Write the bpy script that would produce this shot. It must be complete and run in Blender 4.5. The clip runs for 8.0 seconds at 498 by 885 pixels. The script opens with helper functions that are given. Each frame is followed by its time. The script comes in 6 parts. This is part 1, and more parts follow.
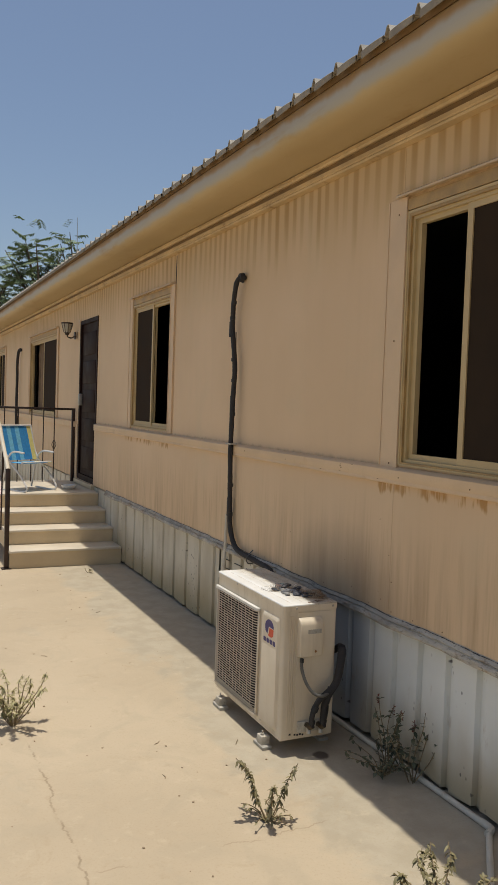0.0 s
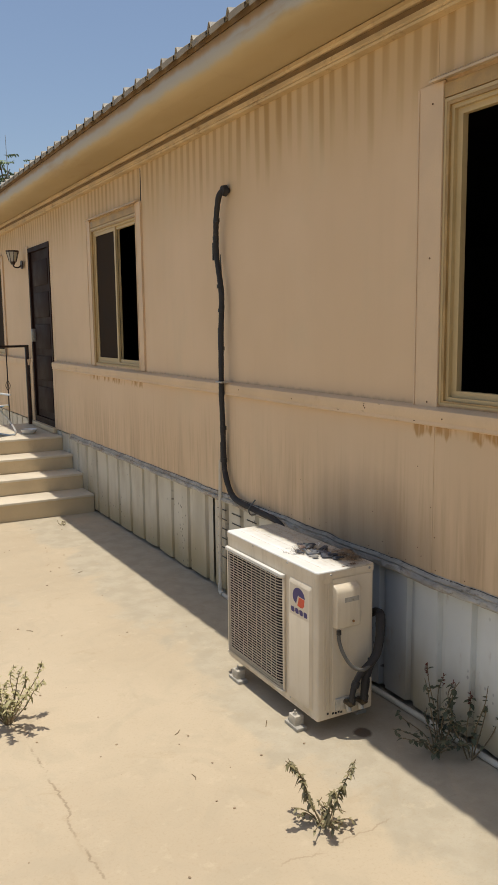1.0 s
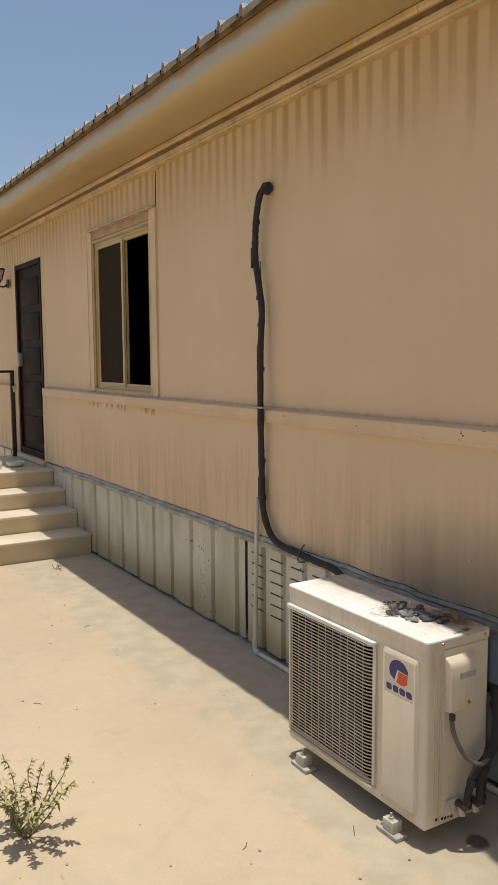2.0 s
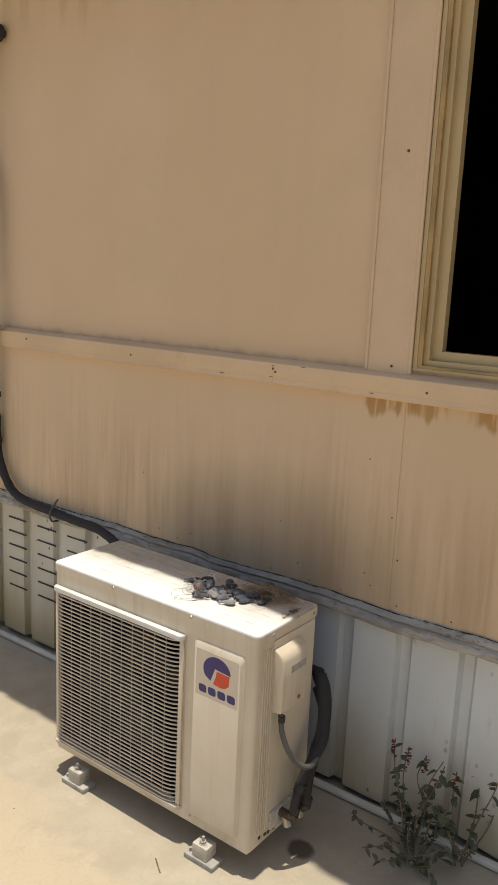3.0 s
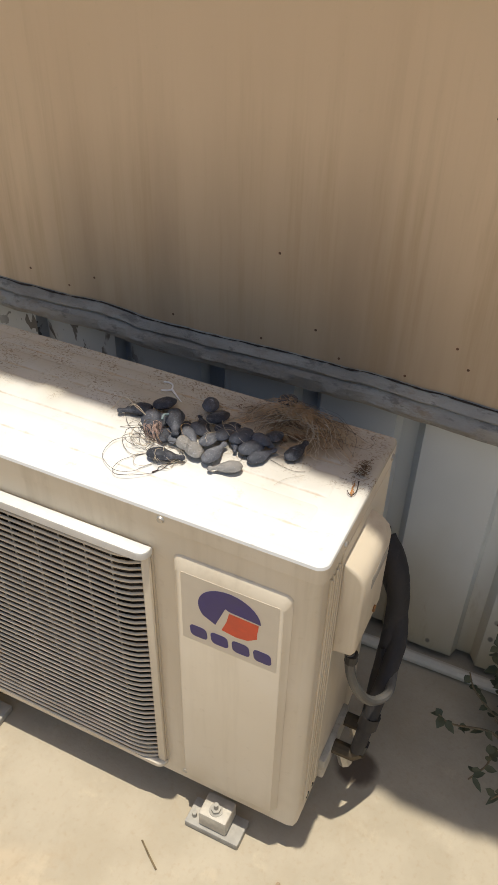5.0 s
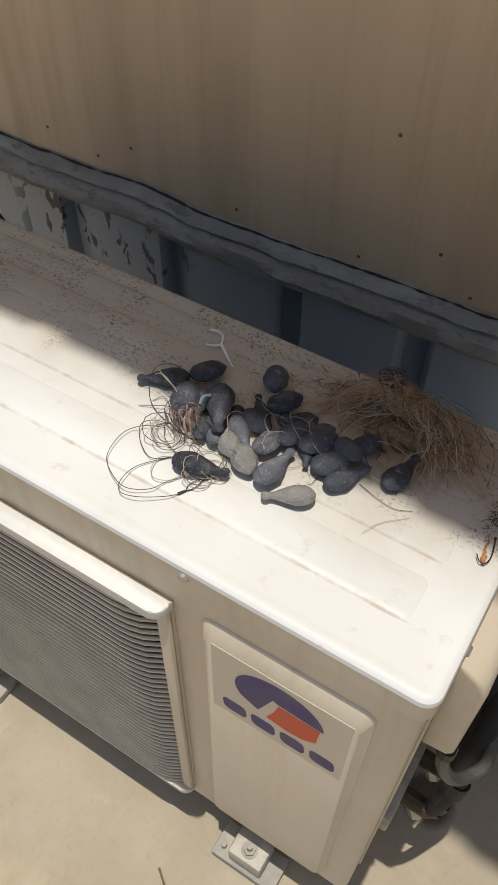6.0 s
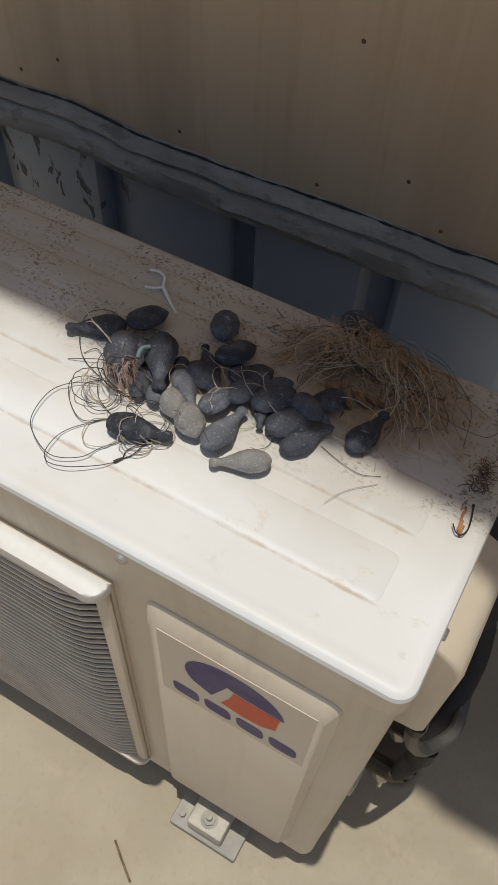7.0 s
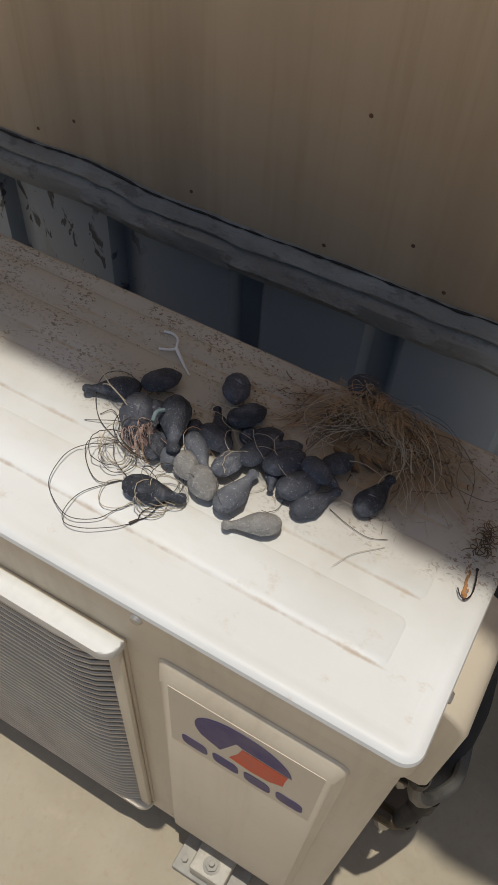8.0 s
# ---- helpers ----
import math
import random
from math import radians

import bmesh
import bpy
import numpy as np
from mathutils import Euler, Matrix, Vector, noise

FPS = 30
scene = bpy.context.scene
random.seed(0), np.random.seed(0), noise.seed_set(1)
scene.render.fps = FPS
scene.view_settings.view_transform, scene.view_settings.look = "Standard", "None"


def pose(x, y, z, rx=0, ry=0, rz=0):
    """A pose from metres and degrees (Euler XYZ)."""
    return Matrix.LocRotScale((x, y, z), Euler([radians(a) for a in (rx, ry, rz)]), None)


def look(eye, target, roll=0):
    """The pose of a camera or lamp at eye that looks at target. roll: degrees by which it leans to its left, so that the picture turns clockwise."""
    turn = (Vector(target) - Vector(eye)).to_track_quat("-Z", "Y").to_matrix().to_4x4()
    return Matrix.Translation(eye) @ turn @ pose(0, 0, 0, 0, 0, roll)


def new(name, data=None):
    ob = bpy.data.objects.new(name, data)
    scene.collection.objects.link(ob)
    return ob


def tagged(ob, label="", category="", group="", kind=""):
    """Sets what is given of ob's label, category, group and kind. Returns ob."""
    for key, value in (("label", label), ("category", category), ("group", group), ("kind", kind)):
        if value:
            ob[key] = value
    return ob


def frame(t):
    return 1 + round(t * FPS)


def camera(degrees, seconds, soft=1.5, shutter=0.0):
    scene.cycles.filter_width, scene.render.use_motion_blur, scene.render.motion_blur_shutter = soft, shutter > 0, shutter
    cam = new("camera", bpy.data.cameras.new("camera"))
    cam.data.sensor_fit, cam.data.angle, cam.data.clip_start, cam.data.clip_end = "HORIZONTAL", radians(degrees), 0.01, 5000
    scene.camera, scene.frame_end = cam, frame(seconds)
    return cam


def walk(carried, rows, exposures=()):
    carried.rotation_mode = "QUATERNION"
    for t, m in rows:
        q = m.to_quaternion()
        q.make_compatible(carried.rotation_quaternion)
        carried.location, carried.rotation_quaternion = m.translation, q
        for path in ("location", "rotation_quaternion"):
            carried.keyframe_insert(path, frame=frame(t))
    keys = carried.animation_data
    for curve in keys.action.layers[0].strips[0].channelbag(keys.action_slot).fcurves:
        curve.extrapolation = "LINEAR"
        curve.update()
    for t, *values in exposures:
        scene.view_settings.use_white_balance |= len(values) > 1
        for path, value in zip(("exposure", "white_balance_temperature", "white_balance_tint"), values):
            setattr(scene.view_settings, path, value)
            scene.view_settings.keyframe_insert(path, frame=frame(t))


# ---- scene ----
cam = camera(34.8, 8.0, soft=0.8)
ROWS = [
    (0, (-2.321, -3.4, 1.729), (-1.481, -1.587, 1.635), 2.0),
    (0.5, (-2.3, -3.137, 1.79), (-1.365, -1.388, 1.529), 1.2),
    (1, (-2.339, -2.723, 1.797), (-1.388, -0.987, 1.508), -0.7),
    (1.2, (-2.357, -2.561, 1.761), (-1.413, -0.827, 1.443), 0.8),
    (2.3, (-2.384, -1.644, 1.713), (-1.254, -0.005, 1.518), -1.6),
    (2.5, (-2.324, -1.462, 1.76), (-1.052, 0.051, 1.456), -0.5),
    (3, (-2.153, -1.147, 1.7), (-0.58, 0.02, 1.296), 2.6),
    (3.5, (-1.902, -0.889, 1.639), (-0.327, 0.148, 0.973), 0.6),
    (4, (-1.637, -0.596, 1.599), (-0.151, 0.366, 0.669), 0.3),
    (4.5, (-1.392, -0.342, 1.547), (0.159, 0.306, 0.464), 2.9),
    (5, (-1.188, -0.194, 1.494), (0.24, 0.46, 0.255), 1.5),
    (5.2, (-1.077, -0.149, 1.476), (0.271, 0.59, 0.196), 0.8),
    (6.3, (-0.776, 0.023, 1.324), (0.262, 0.649, -0.267), 1.7),
    (6.5, (-0.767, 0.025, 1.311), (0.247, 0.639, -0.299), 1.6),
    (7, (-0.739, 0.029, 1.298), (0.309, 0.55, -0.324), 3.9),
    (7.5, (-0.722, 0.032, 1.31), (0.347, 0.559, -0.296), 3.0),
    (8, (-0.735, 0.047, 1.335), (0.36, 0.589, -0.249), 4.5),
]
EXPOSURES = [(0.0, -0.40, 6560.0, 10.0), (0.5, -0.23, 6560.0, 10.0), (1.0, -0.19, 6580.0, 10.0), (2.5, -0.20, 6680.0, 10.0), (3.5, 0.07, 6660.0, 10.0), (5.0, -0.05, 6640.0, 10.0), (6.5, -0.63, 6360.0, 10.0), (8.0, -0.74, 6330.0, 10.0)]
walk(cam, [(t, look(eye, target, roll)) for t, eye, target, roll in ROWS], EXPOSURES)

# ---- light: midday sun almost overhead, clear hazy sky ----
SUN_DIR = Vector((0.012, -0.018, -1.0)).normalized()
world = bpy.data.worlds.new("sky")
scene.world = world
world.use_nodes = True
wn, wl = world.node_tree.nodes, world.node_tree.links
sky = wn.new("ShaderNodeTexSky")
sky.sky_type = "NISHITA"
sky.sun_disc = False
sky.sun_elevation = radians(88.5)
sky.sun_rotation = radians(-30)
sky.air_density, sky.dust_density, sky.ozone_density = 1.0, 1.8, 1.0
wl.new(sky.outputs[0], wn["Background"].inputs[0])
wn["Background"].inputs[1].default_value = 0.135
sun_data = bpy.data.lights.new("sun", "SUN")
sun_data.energy, sun_data.angle, sun_data.color = 4.3, radians(0.55), (1.0, 0.955, 0.865)
sun_ob = new("sun", sun_data)
sun_ob.rotation_euler = SUN_DIR.to_track_quat("-Z", "Y").to_euler()
sun_ob.location = (0, 0, 20)


# ---- materials ----
class Nodes:
    """A small builder for node materials; coordinates are metres in the world."""

    def __init__(self, name, rough=0.6, metal=0.0, spec=0.5):
        self.m = bpy.data.materials.new(name)
        self.m.use_nodes = True
        self.n, self.l = self.m.node_tree.nodes, self.m.node_tree.links
        self.b = self.n["Principled BSDF"]
        self.b.inputs["Roughness"].default_value = rough
        self.b.inputs["Metallic"].default_value = metal
        self.b.inputs["Specular IOR Level"].default_value = spec
        self.co = self.n.new("ShaderNodeNewGeometry").outputs["Position"]
        sep = self.n.new("ShaderNodeSeparateXYZ")
        self.l.new(self.co, sep.inputs[0])
        self.x, self.y, self.z = sep.outputs

    def put(self, socket, v):
        if isinstance(v, (int, float)):
            socket.default_value = v
        elif isinstance(v, tuple):
            socket.default_value = (*v, 1.0) if len(v) == 3 and socket.type == "RGBA" else v
        else:
            self.l.new(v, socket)

    def math(self, op, a, b=0.0, c=0.0, clamp=False):
        q = self.n.new("ShaderNodeMath")
        q.operation, q.use_clamp = op, clamp
        for s, v in zip(q.inputs, (a, b, c)):
            self.put(s, v)
        return q.outputs[0]

    def scaled(self, s):
        q = self.n.new("ShaderNodeMapping")
        self.l.new(self.co, q.inputs[0])
        q.inputs["Scale"].default_value = s
        return q.outputs[0]

    def noise(self, scale=5.0, detail=4.0, stretch=None, rough=0.55, distort=0.0):
        q = self.n.new("ShaderNodeTexNoise")
        self.l.new(self.scaled(stretch) if stretch else self.co, q.inputs["Vector"])
        q.inputs["Scale"].default_value, q.inputs["Detail"].default_value = scale, detail
        q.inputs["Roughness"].default_value, q.inputs["Distortion"].default_value = rough, distort
        return q.outputs[0]

    def cells(self, scale=5.0, stretch=None):
        q = self.n.new("ShaderNodeTexVoronoi")
        self.l.new(self.scaled(stretch) if stretch else self.co, q.inputs["Vector"])
        q.inputs["Scale"].default_value = scale
        return q.outputs["Distance"]

    def ramp(self, v, lo, hi, a=0.0, b=1.0):
        q = self.n.new("ShaderNodeMapRange")
        q.interpolation_type = "SMOOTHSTEP"
        for s, w in zip(q.inputs, (v, lo, hi, a, b)):
            self.put(s, w)
        return q.outputs[0]

    def mix(self, f, a, b, mode="MIX"):
        q = self.n.new("ShaderNodeMix")
        q.data_type, q.blend_type = "RGBA", mode
        self.put(q.inputs[0], f)
        self.put(q.inputs[6], a)
        self.put(q.inputs[7], b)
        return q.outputs[2]

    def colour(self, c):
        self.put(self.b.inputs["Base Color"], c)

    def rough(self, v):
        self.put(self.b.inputs["Roughness"], v)

    def bump(self, h, strength=0.3, dist=0.002):
        q = self.n.new("ShaderNodeBump")
        q.inputs["Strength"].default_value, q.inputs["Distance"].default_value = strength, dist
        self.l.new(h, q.inputs["Height"])
        self.l.new(q.outputs[0], self.b.inputs["Normal"])


def simple(name, base, rough=0.6, metal=0.0, var=0.15, scale=8.0, fine=120.0, bump=0.15, stain=None, amount=0.4, spec=0.5):
    """Base colour with broad and fine variation, an optional stain colour and a little relief."""
    k = Nodes(name, rough, metal, spec)
    broad, small = k.noise(scale, 4), k.noise(fine, 3)
    dark = tuple(c * (1 - var) for c in base)
    lite = tuple(min(1, c * (1 + var * 0.7)) for c in base)
    c = k.mix(k.ramp(broad, 0.3, 0.7), dark, lite)
    c = k.mix(k.ramp(small, 0.35, 0.75, 0, 0.35), c, dark)
    if stain:
        s = k.ramp(k.noise(scale * 1.7, 6, rough=0.7), 0.55, 0.75, 0, amount)
        c = k.mix(s, c, stain)
    k.colour(c)
    k.rough(k.ramp(broad, 0.2, 0.8, max(0.02, rough - 0.08), min(1, rough + 0.1)))
    k.bump(small, bump, 0.001)
    return k.m


def wall_material():
    k = Nodes("painted_wall_sheet", 0.62)
    base = k.mix(k.ramp(k.noise(0.9, 3), 0.3, 0.7), (0.665, 0.472, 0.282), (0.72, 0.52, 0.322))
    base = k.mix(k.ramp(k.noise(2.2, 5, (1, 5, 0.35)), 0.45, 0.8, 0, 0.09), base, (0.50, 0.35, 0.22))
    wash = k.ramp(k.math("MULTIPLY_ADD", k.noise(2.5, 4, (0, 1, 0.4)), 0.5, k.z), 2.55, 3.35, 0, 0.6)
    base = k.mix(wash, base, (0.50, 0.335, 0.135))
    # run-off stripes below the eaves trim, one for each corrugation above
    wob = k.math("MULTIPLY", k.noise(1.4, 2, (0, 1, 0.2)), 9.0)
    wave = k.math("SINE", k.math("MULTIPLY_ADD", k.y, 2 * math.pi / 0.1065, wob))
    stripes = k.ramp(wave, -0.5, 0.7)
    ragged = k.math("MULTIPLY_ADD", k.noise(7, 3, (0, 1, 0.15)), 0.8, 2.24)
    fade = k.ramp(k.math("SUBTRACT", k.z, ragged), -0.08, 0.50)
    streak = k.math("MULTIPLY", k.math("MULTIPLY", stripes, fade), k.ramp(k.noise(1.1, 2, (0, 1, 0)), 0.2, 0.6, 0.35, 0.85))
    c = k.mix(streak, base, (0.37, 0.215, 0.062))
    # dust washed down above the skirting
    splash = k.math("MULTIPLY", k.ramp(k.noise(9, 5, (0, 1, 0.09), rough=0.6), 0.40, 0.75), k.ramp(k.math("MULTIPLY_ADD", k.noise(4, 2, (0, 1, 0)), 0.5, k.z), 1.55, 0.9))
    c = k.mix(k.math("MULTIPLY", splash, 0.5), c, (0.33, 0.21, 0.115))
    # ragged darker brown oval on the sheet behind and above the unit
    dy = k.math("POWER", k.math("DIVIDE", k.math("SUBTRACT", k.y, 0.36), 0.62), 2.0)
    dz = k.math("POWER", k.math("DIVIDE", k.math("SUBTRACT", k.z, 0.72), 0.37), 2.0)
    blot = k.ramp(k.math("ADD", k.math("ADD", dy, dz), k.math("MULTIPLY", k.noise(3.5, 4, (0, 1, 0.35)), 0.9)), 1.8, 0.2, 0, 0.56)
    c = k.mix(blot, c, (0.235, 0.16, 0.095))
    # rust drips below the sill strip
    drip = k.math("MULTIPLY", k.math("MULTIPLY", k.ramp(k.noise(26, 4, (0, 1, 0.10)), 0.42, 0.56), k.ramp(k.noise(4.5, 3, (0, 1, 0)), 0.41, 0.48)), k.ramp(k.math("MULTIPLY_ADD", k.noise(17, 3, (0, 1, 0)), 0.13, k.z), 1.372, 1.40))
    below_windows = k.math("MAXIMUM", k.ramp(k.y, 0.03, 0.0), k.math("MULTIPLY", k.ramp(k.y, 3.2, 3.3), k.ramp(k.y, 4.75, 4.6)))
    under = k.math("MULTIPLY", k.ramp(k.z, 1.38, 1.37), below_windows)
    c = k.mix(k.math("MULTIPLY", k.math("MULTIPLY", drip, under), 0.85), c, (0.41, 0.205, 0.045))
    # fine vertical grain of washed-down dust on the lower sheet
    grain = k.math("MULTIPLY", k.ramp(k.noise(34, 4, (0, 1, 0.05), rough=0.65), 0.44, 0.70), k.ramp(k.math("MULTIPLY_ADD", k.noise(5, 3, (0, 1, 0.3)), 0.6, k.z), 1.65, 1.15))
    c = k.mix(k.math("MULTIPLY", grain, 0.35), c, (0.37, 0.235, 0.11))
    # ragged darker brown line along the top of the sill strip
    strip_edge = k.math("MULTIPLY", k.ramp(k.math("MULTIPLY_ADD", k.noise(14, 4, (0, 1, 0.3)), 0.05, k.z), 1.492, 1.46), k.ramp(k.z, 1.43, 1.44))
    c = k.mix(k.math("MULTIPLY", strip_edge, 0.5), c, (0.24, 0.16, 0.10))
    # pale scuffs and a faint olive bloom
    c = k.mix(k.ramp(k.noise(1.7, 5, rough=0.6, distort=0.5), 0.5, 0.72, 0, 0.22), c, (0.56, 0.46, 0.29))
    c = k.mix(k.ramp(k.noise(48, 4, rough=0.7), 0.62, 0.78, 0, 0.25), c, (0.52, 0.37, 0.22))
    k.colour(c)
    k.bump(k.math("ADD", k.noise(2.2, 2, (1, 1.4, 0.7)), k.math("MULTIPLY", k.noise(160, 2), 0.05)), 0.3, 0.006)
    return k.m


def ground_material():
    k = Nodes("sandy_concrete", 0.9, spec=0.25)
    sand = k.mix(k.ramp(k.noise(0.55, 5), 0.35, 0.65), (0.445, 0.360, 0.246), (0.505, 0.413, 0.287))
    grey = k.mix(k.ramp(k.noise(7, 4), 0.35, 0.65), (0.385, 0.333, 0.243), (0.446, 0.389, 0.29))
    near = k.ramp(k.x, -1.0, -0.45, 0.0, 0.30)
    worn = k.ramp(k.math("ADD", k.noise(1.3, 6, rough=0.62, distort=0.6), near), 0.62, 0.75, 0, 0.85)
    c = k.mix(worn, sand, grey)
    c = k.mix(k.ramp(k.noise(5.5, 6, rough=0.7, distort=1.0), 0.56, 0.72, 0, 0.35), c, (0.38, 0.29, 0.18))
    c = k.mix(k.ramp(k.noise(90, 3), 0.5, 0.8, 0, 0.3), c, (0.34, 0.25, 0.15))
    c = k.mix(k.ramp(k.noise(2.4, 7, rough=0.68, distort=1.4), 0.46, 0.66, 0, 0.38), c, (0.40, 0.335, 0.235))
    c = k.mix(k.ramp(k.noise(11, 6, rough=0.7), 0.55, 0.72, 0, 0.4), c, (0.56, 0.465, 0.325))
    # a ragged joint that runs along the slab, and two cross cracks
    wig = k.math("MULTIPLY_ADD", k.noise(3.0, 5, (0, 1, 0), rough=0.7), 0.16, -0.08)
    d = k.math("ABSOLUTE", k.math("ADD", k.math("ADD", k.x, 1.63), wig))
    c = k.mix(k.math("MULTIPLY", k.ramp(d, 0.0075, 0.0015), k.ramp(k.noise(9, 5, rough=0.7), 0.42, 0.6, 0.0, 0.55)), c, (0.20, 0.145, 0.085))
    wig2 = k.math("MULTIPLY_ADD", k.noise(2.6, 5, (1, 0, 0), rough=0.7), 0.2, -0.1)
    for at in (-0.62, 2.9):
        d2 = k.math("ABSOLUTE", k.math("ADD", k.math("SUBTRACT", k.y, at), wig2))
        c = k.mix(k.math("MULTIPLY", k.ramp(d2, 0.006, 0.001), k.ramp(k.noise(4, 3), 0.5, 0.65, 0.0, 0.4)), c, (0.25, 0.18, 0.11))
    # wet drip spot below the valves
    px, py = k.math("ADD", k.x, 0.315), k.math("ADD", k.y, 0.05)
    r = k.math("SQRT", k.math("ADD", k.math("MULTIPLY", px, px), k.math("MULTIPLY", py, py)))
    wet = k.ramp(k.math("MULTIPLY_ADD", k.noise(18, 3), 0.03, r), 0.065, 0.045, 0, 0.85)
    c = k.mix(wet, c, (0.09, 0.06, 0.04))
    k.colour(c)
    k.bump(k.math("ADD", k.noise(3.5, 6, rough=0.6), k.math("MULTIPLY", k.noise(140, 3), 0.12)), 0.4, 0.012)
    return k.m


def eaves_material():
    """Cream paint, the sky's grey sheen painted on the fascia, with rust bleeding from the roof's edge."""
    k = Nodes("weathered_eaves_paint", 0.58, spec=0.35)
    c = k.mix(k.ramp(k.noise(1.2, 4, (1, 0.5, 1)), 0.3, 0.7), (0.44, 0.325, 0.165), (0.50, 0.38, 0.205))
    hang = k.math("MULTIPLY_ADD", k.noise(5, 5, (0.3, 1, 0.3), rough=0.6), 0.06, k.z)
    # grey band: the sky's reflection on the fascia, put into the colour
    sky_sheen = k.math("MULTIPLY", k.ramp(hang, 3.195, 3.225), k.ramp(hang, 3.295, 3.265))
    c = k.mix(k.math("MULTIPLY", sky_sheen, 0.85), c, (0.40, 0.385, 0.345))
    c = k.mix(k.ramp(hang, 3.255, 3.300, 0, 0.9), c, (0.31, 0.165, 0.05))
    c = k.mix(k.ramp(k.noise(3.0, 6, (1, 0.35, 2.5), rough=0.7), 0.52, 0.72, 0, 0.5), c, (0.34, 0.21, 0.085))
    k.colour(c)
    k.bump(k.noise(1.6, 3, (1, 0.5, 1)), 0.35, 0.02)
    return k.m


def skirt_material():
    k = Nodes("faded_blue_grey_sheet", 0.5)
    base = k.mix(k.ramp(k.noise(1.5, 4), 0.35, 0.65), (0.63, 0.642, 0.605), (0.73, 0.74, 0.695))
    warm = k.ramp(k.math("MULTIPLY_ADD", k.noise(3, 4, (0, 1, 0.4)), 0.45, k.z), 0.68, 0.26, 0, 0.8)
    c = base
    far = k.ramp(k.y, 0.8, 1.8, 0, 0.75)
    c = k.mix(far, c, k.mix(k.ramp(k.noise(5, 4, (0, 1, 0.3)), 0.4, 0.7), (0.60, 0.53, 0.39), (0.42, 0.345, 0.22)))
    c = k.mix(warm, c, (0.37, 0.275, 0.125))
    # shade behind the unit, put into the sheet's colour as dark slate
    unit_shade = k.math("MULTIPLY", k.ramp(k.y, -0.05, 0.20), k.ramp(k.y, 1.075, 1.065))
    c = k.mix(k.math("MULTIPLY", unit_shade, 0.7), c, (0.225, 0.26, 0.30))
    spots = k.math("MULTIPLY", k.ramp(k.cells(26, (0, 1, 0.7)), 0.2, 0.1), k.ramp(k.noise(2.4, 3), 0.52, 0.62))
    c = k.mix(k.math("MULTIPLY", spots, 0.85), c, (0.06, 0.05, 0.045))
    flaked = k.math("MULTIPLY", k.ramp(k.y, 0.58, 0.70), k.ramp(k.y, 1.05, 0.92))
    peel = k.math("MULTIPLY", k.ramp(k.noise(34, 4, (0, 1.2, 0.6), rough=0.5, distort=0.6), 0.57, 0.60), k.ramp(k.noise(11, 3), 0.36, 0.46))
    c = k.mix(k.math("MULTIPLY", k.math("MULTIPLY", peel, flaked), 0.9), c, (0.05, 0.045, 0.045))
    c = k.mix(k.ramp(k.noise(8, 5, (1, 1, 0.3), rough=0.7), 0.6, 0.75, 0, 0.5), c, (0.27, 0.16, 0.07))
    k.colour(c)
    k.bump(k.noise(40, 4), 0.25, 0.003)
    return k.m


def flashing_material():
    k = Nodes("weathered_grey_flashing", 0.7)
    c = k.mix(k.ramp(k.noise(9, 6, (1, 0.45, 2.4), rough=0.65), 0.32, 0.66), (0.36, 0.32, 0.255), (0.57, 0.525, 0.435))
    c = k.mix(k.ramp(k.noise(7, 6, (1, 0.6, 1.5), rough=0.75), 0.50, 0.64, 0, 0.7), c, (0.29, 0.19, 0.105))
    c = k.mix(k.ramp(k.noise(42, 5, (1, 0.6, 1.6), rough=0.7), 0.54, 0.66, 0, 0.65), c, (0.15, 0.125, 0.10))
    c = k.mix(k.ramp(k.noise(3.2, 4, (0, 1, 0)), 0.52, 0.62, 0, 0.5), c, (0.24, 0.225, 0.20))
    # darker brown along the stretch behind the unit
    unit_stretch = k.math("MULTIPLY", k.ramp(k.y, -0.10, 0.22), k.ramp(k.y, 1.15, 0.85))
    c = k.mix(k.math("MULTIPLY", unit_stretch, 0.48), c, (0.155, 0.14, 0.115))
    k.colour(c)
    k.bump(k.noise(30, 8, (1, 0.7, 1.4), rough=0.72), 0.8, 0.012)
    return k.m


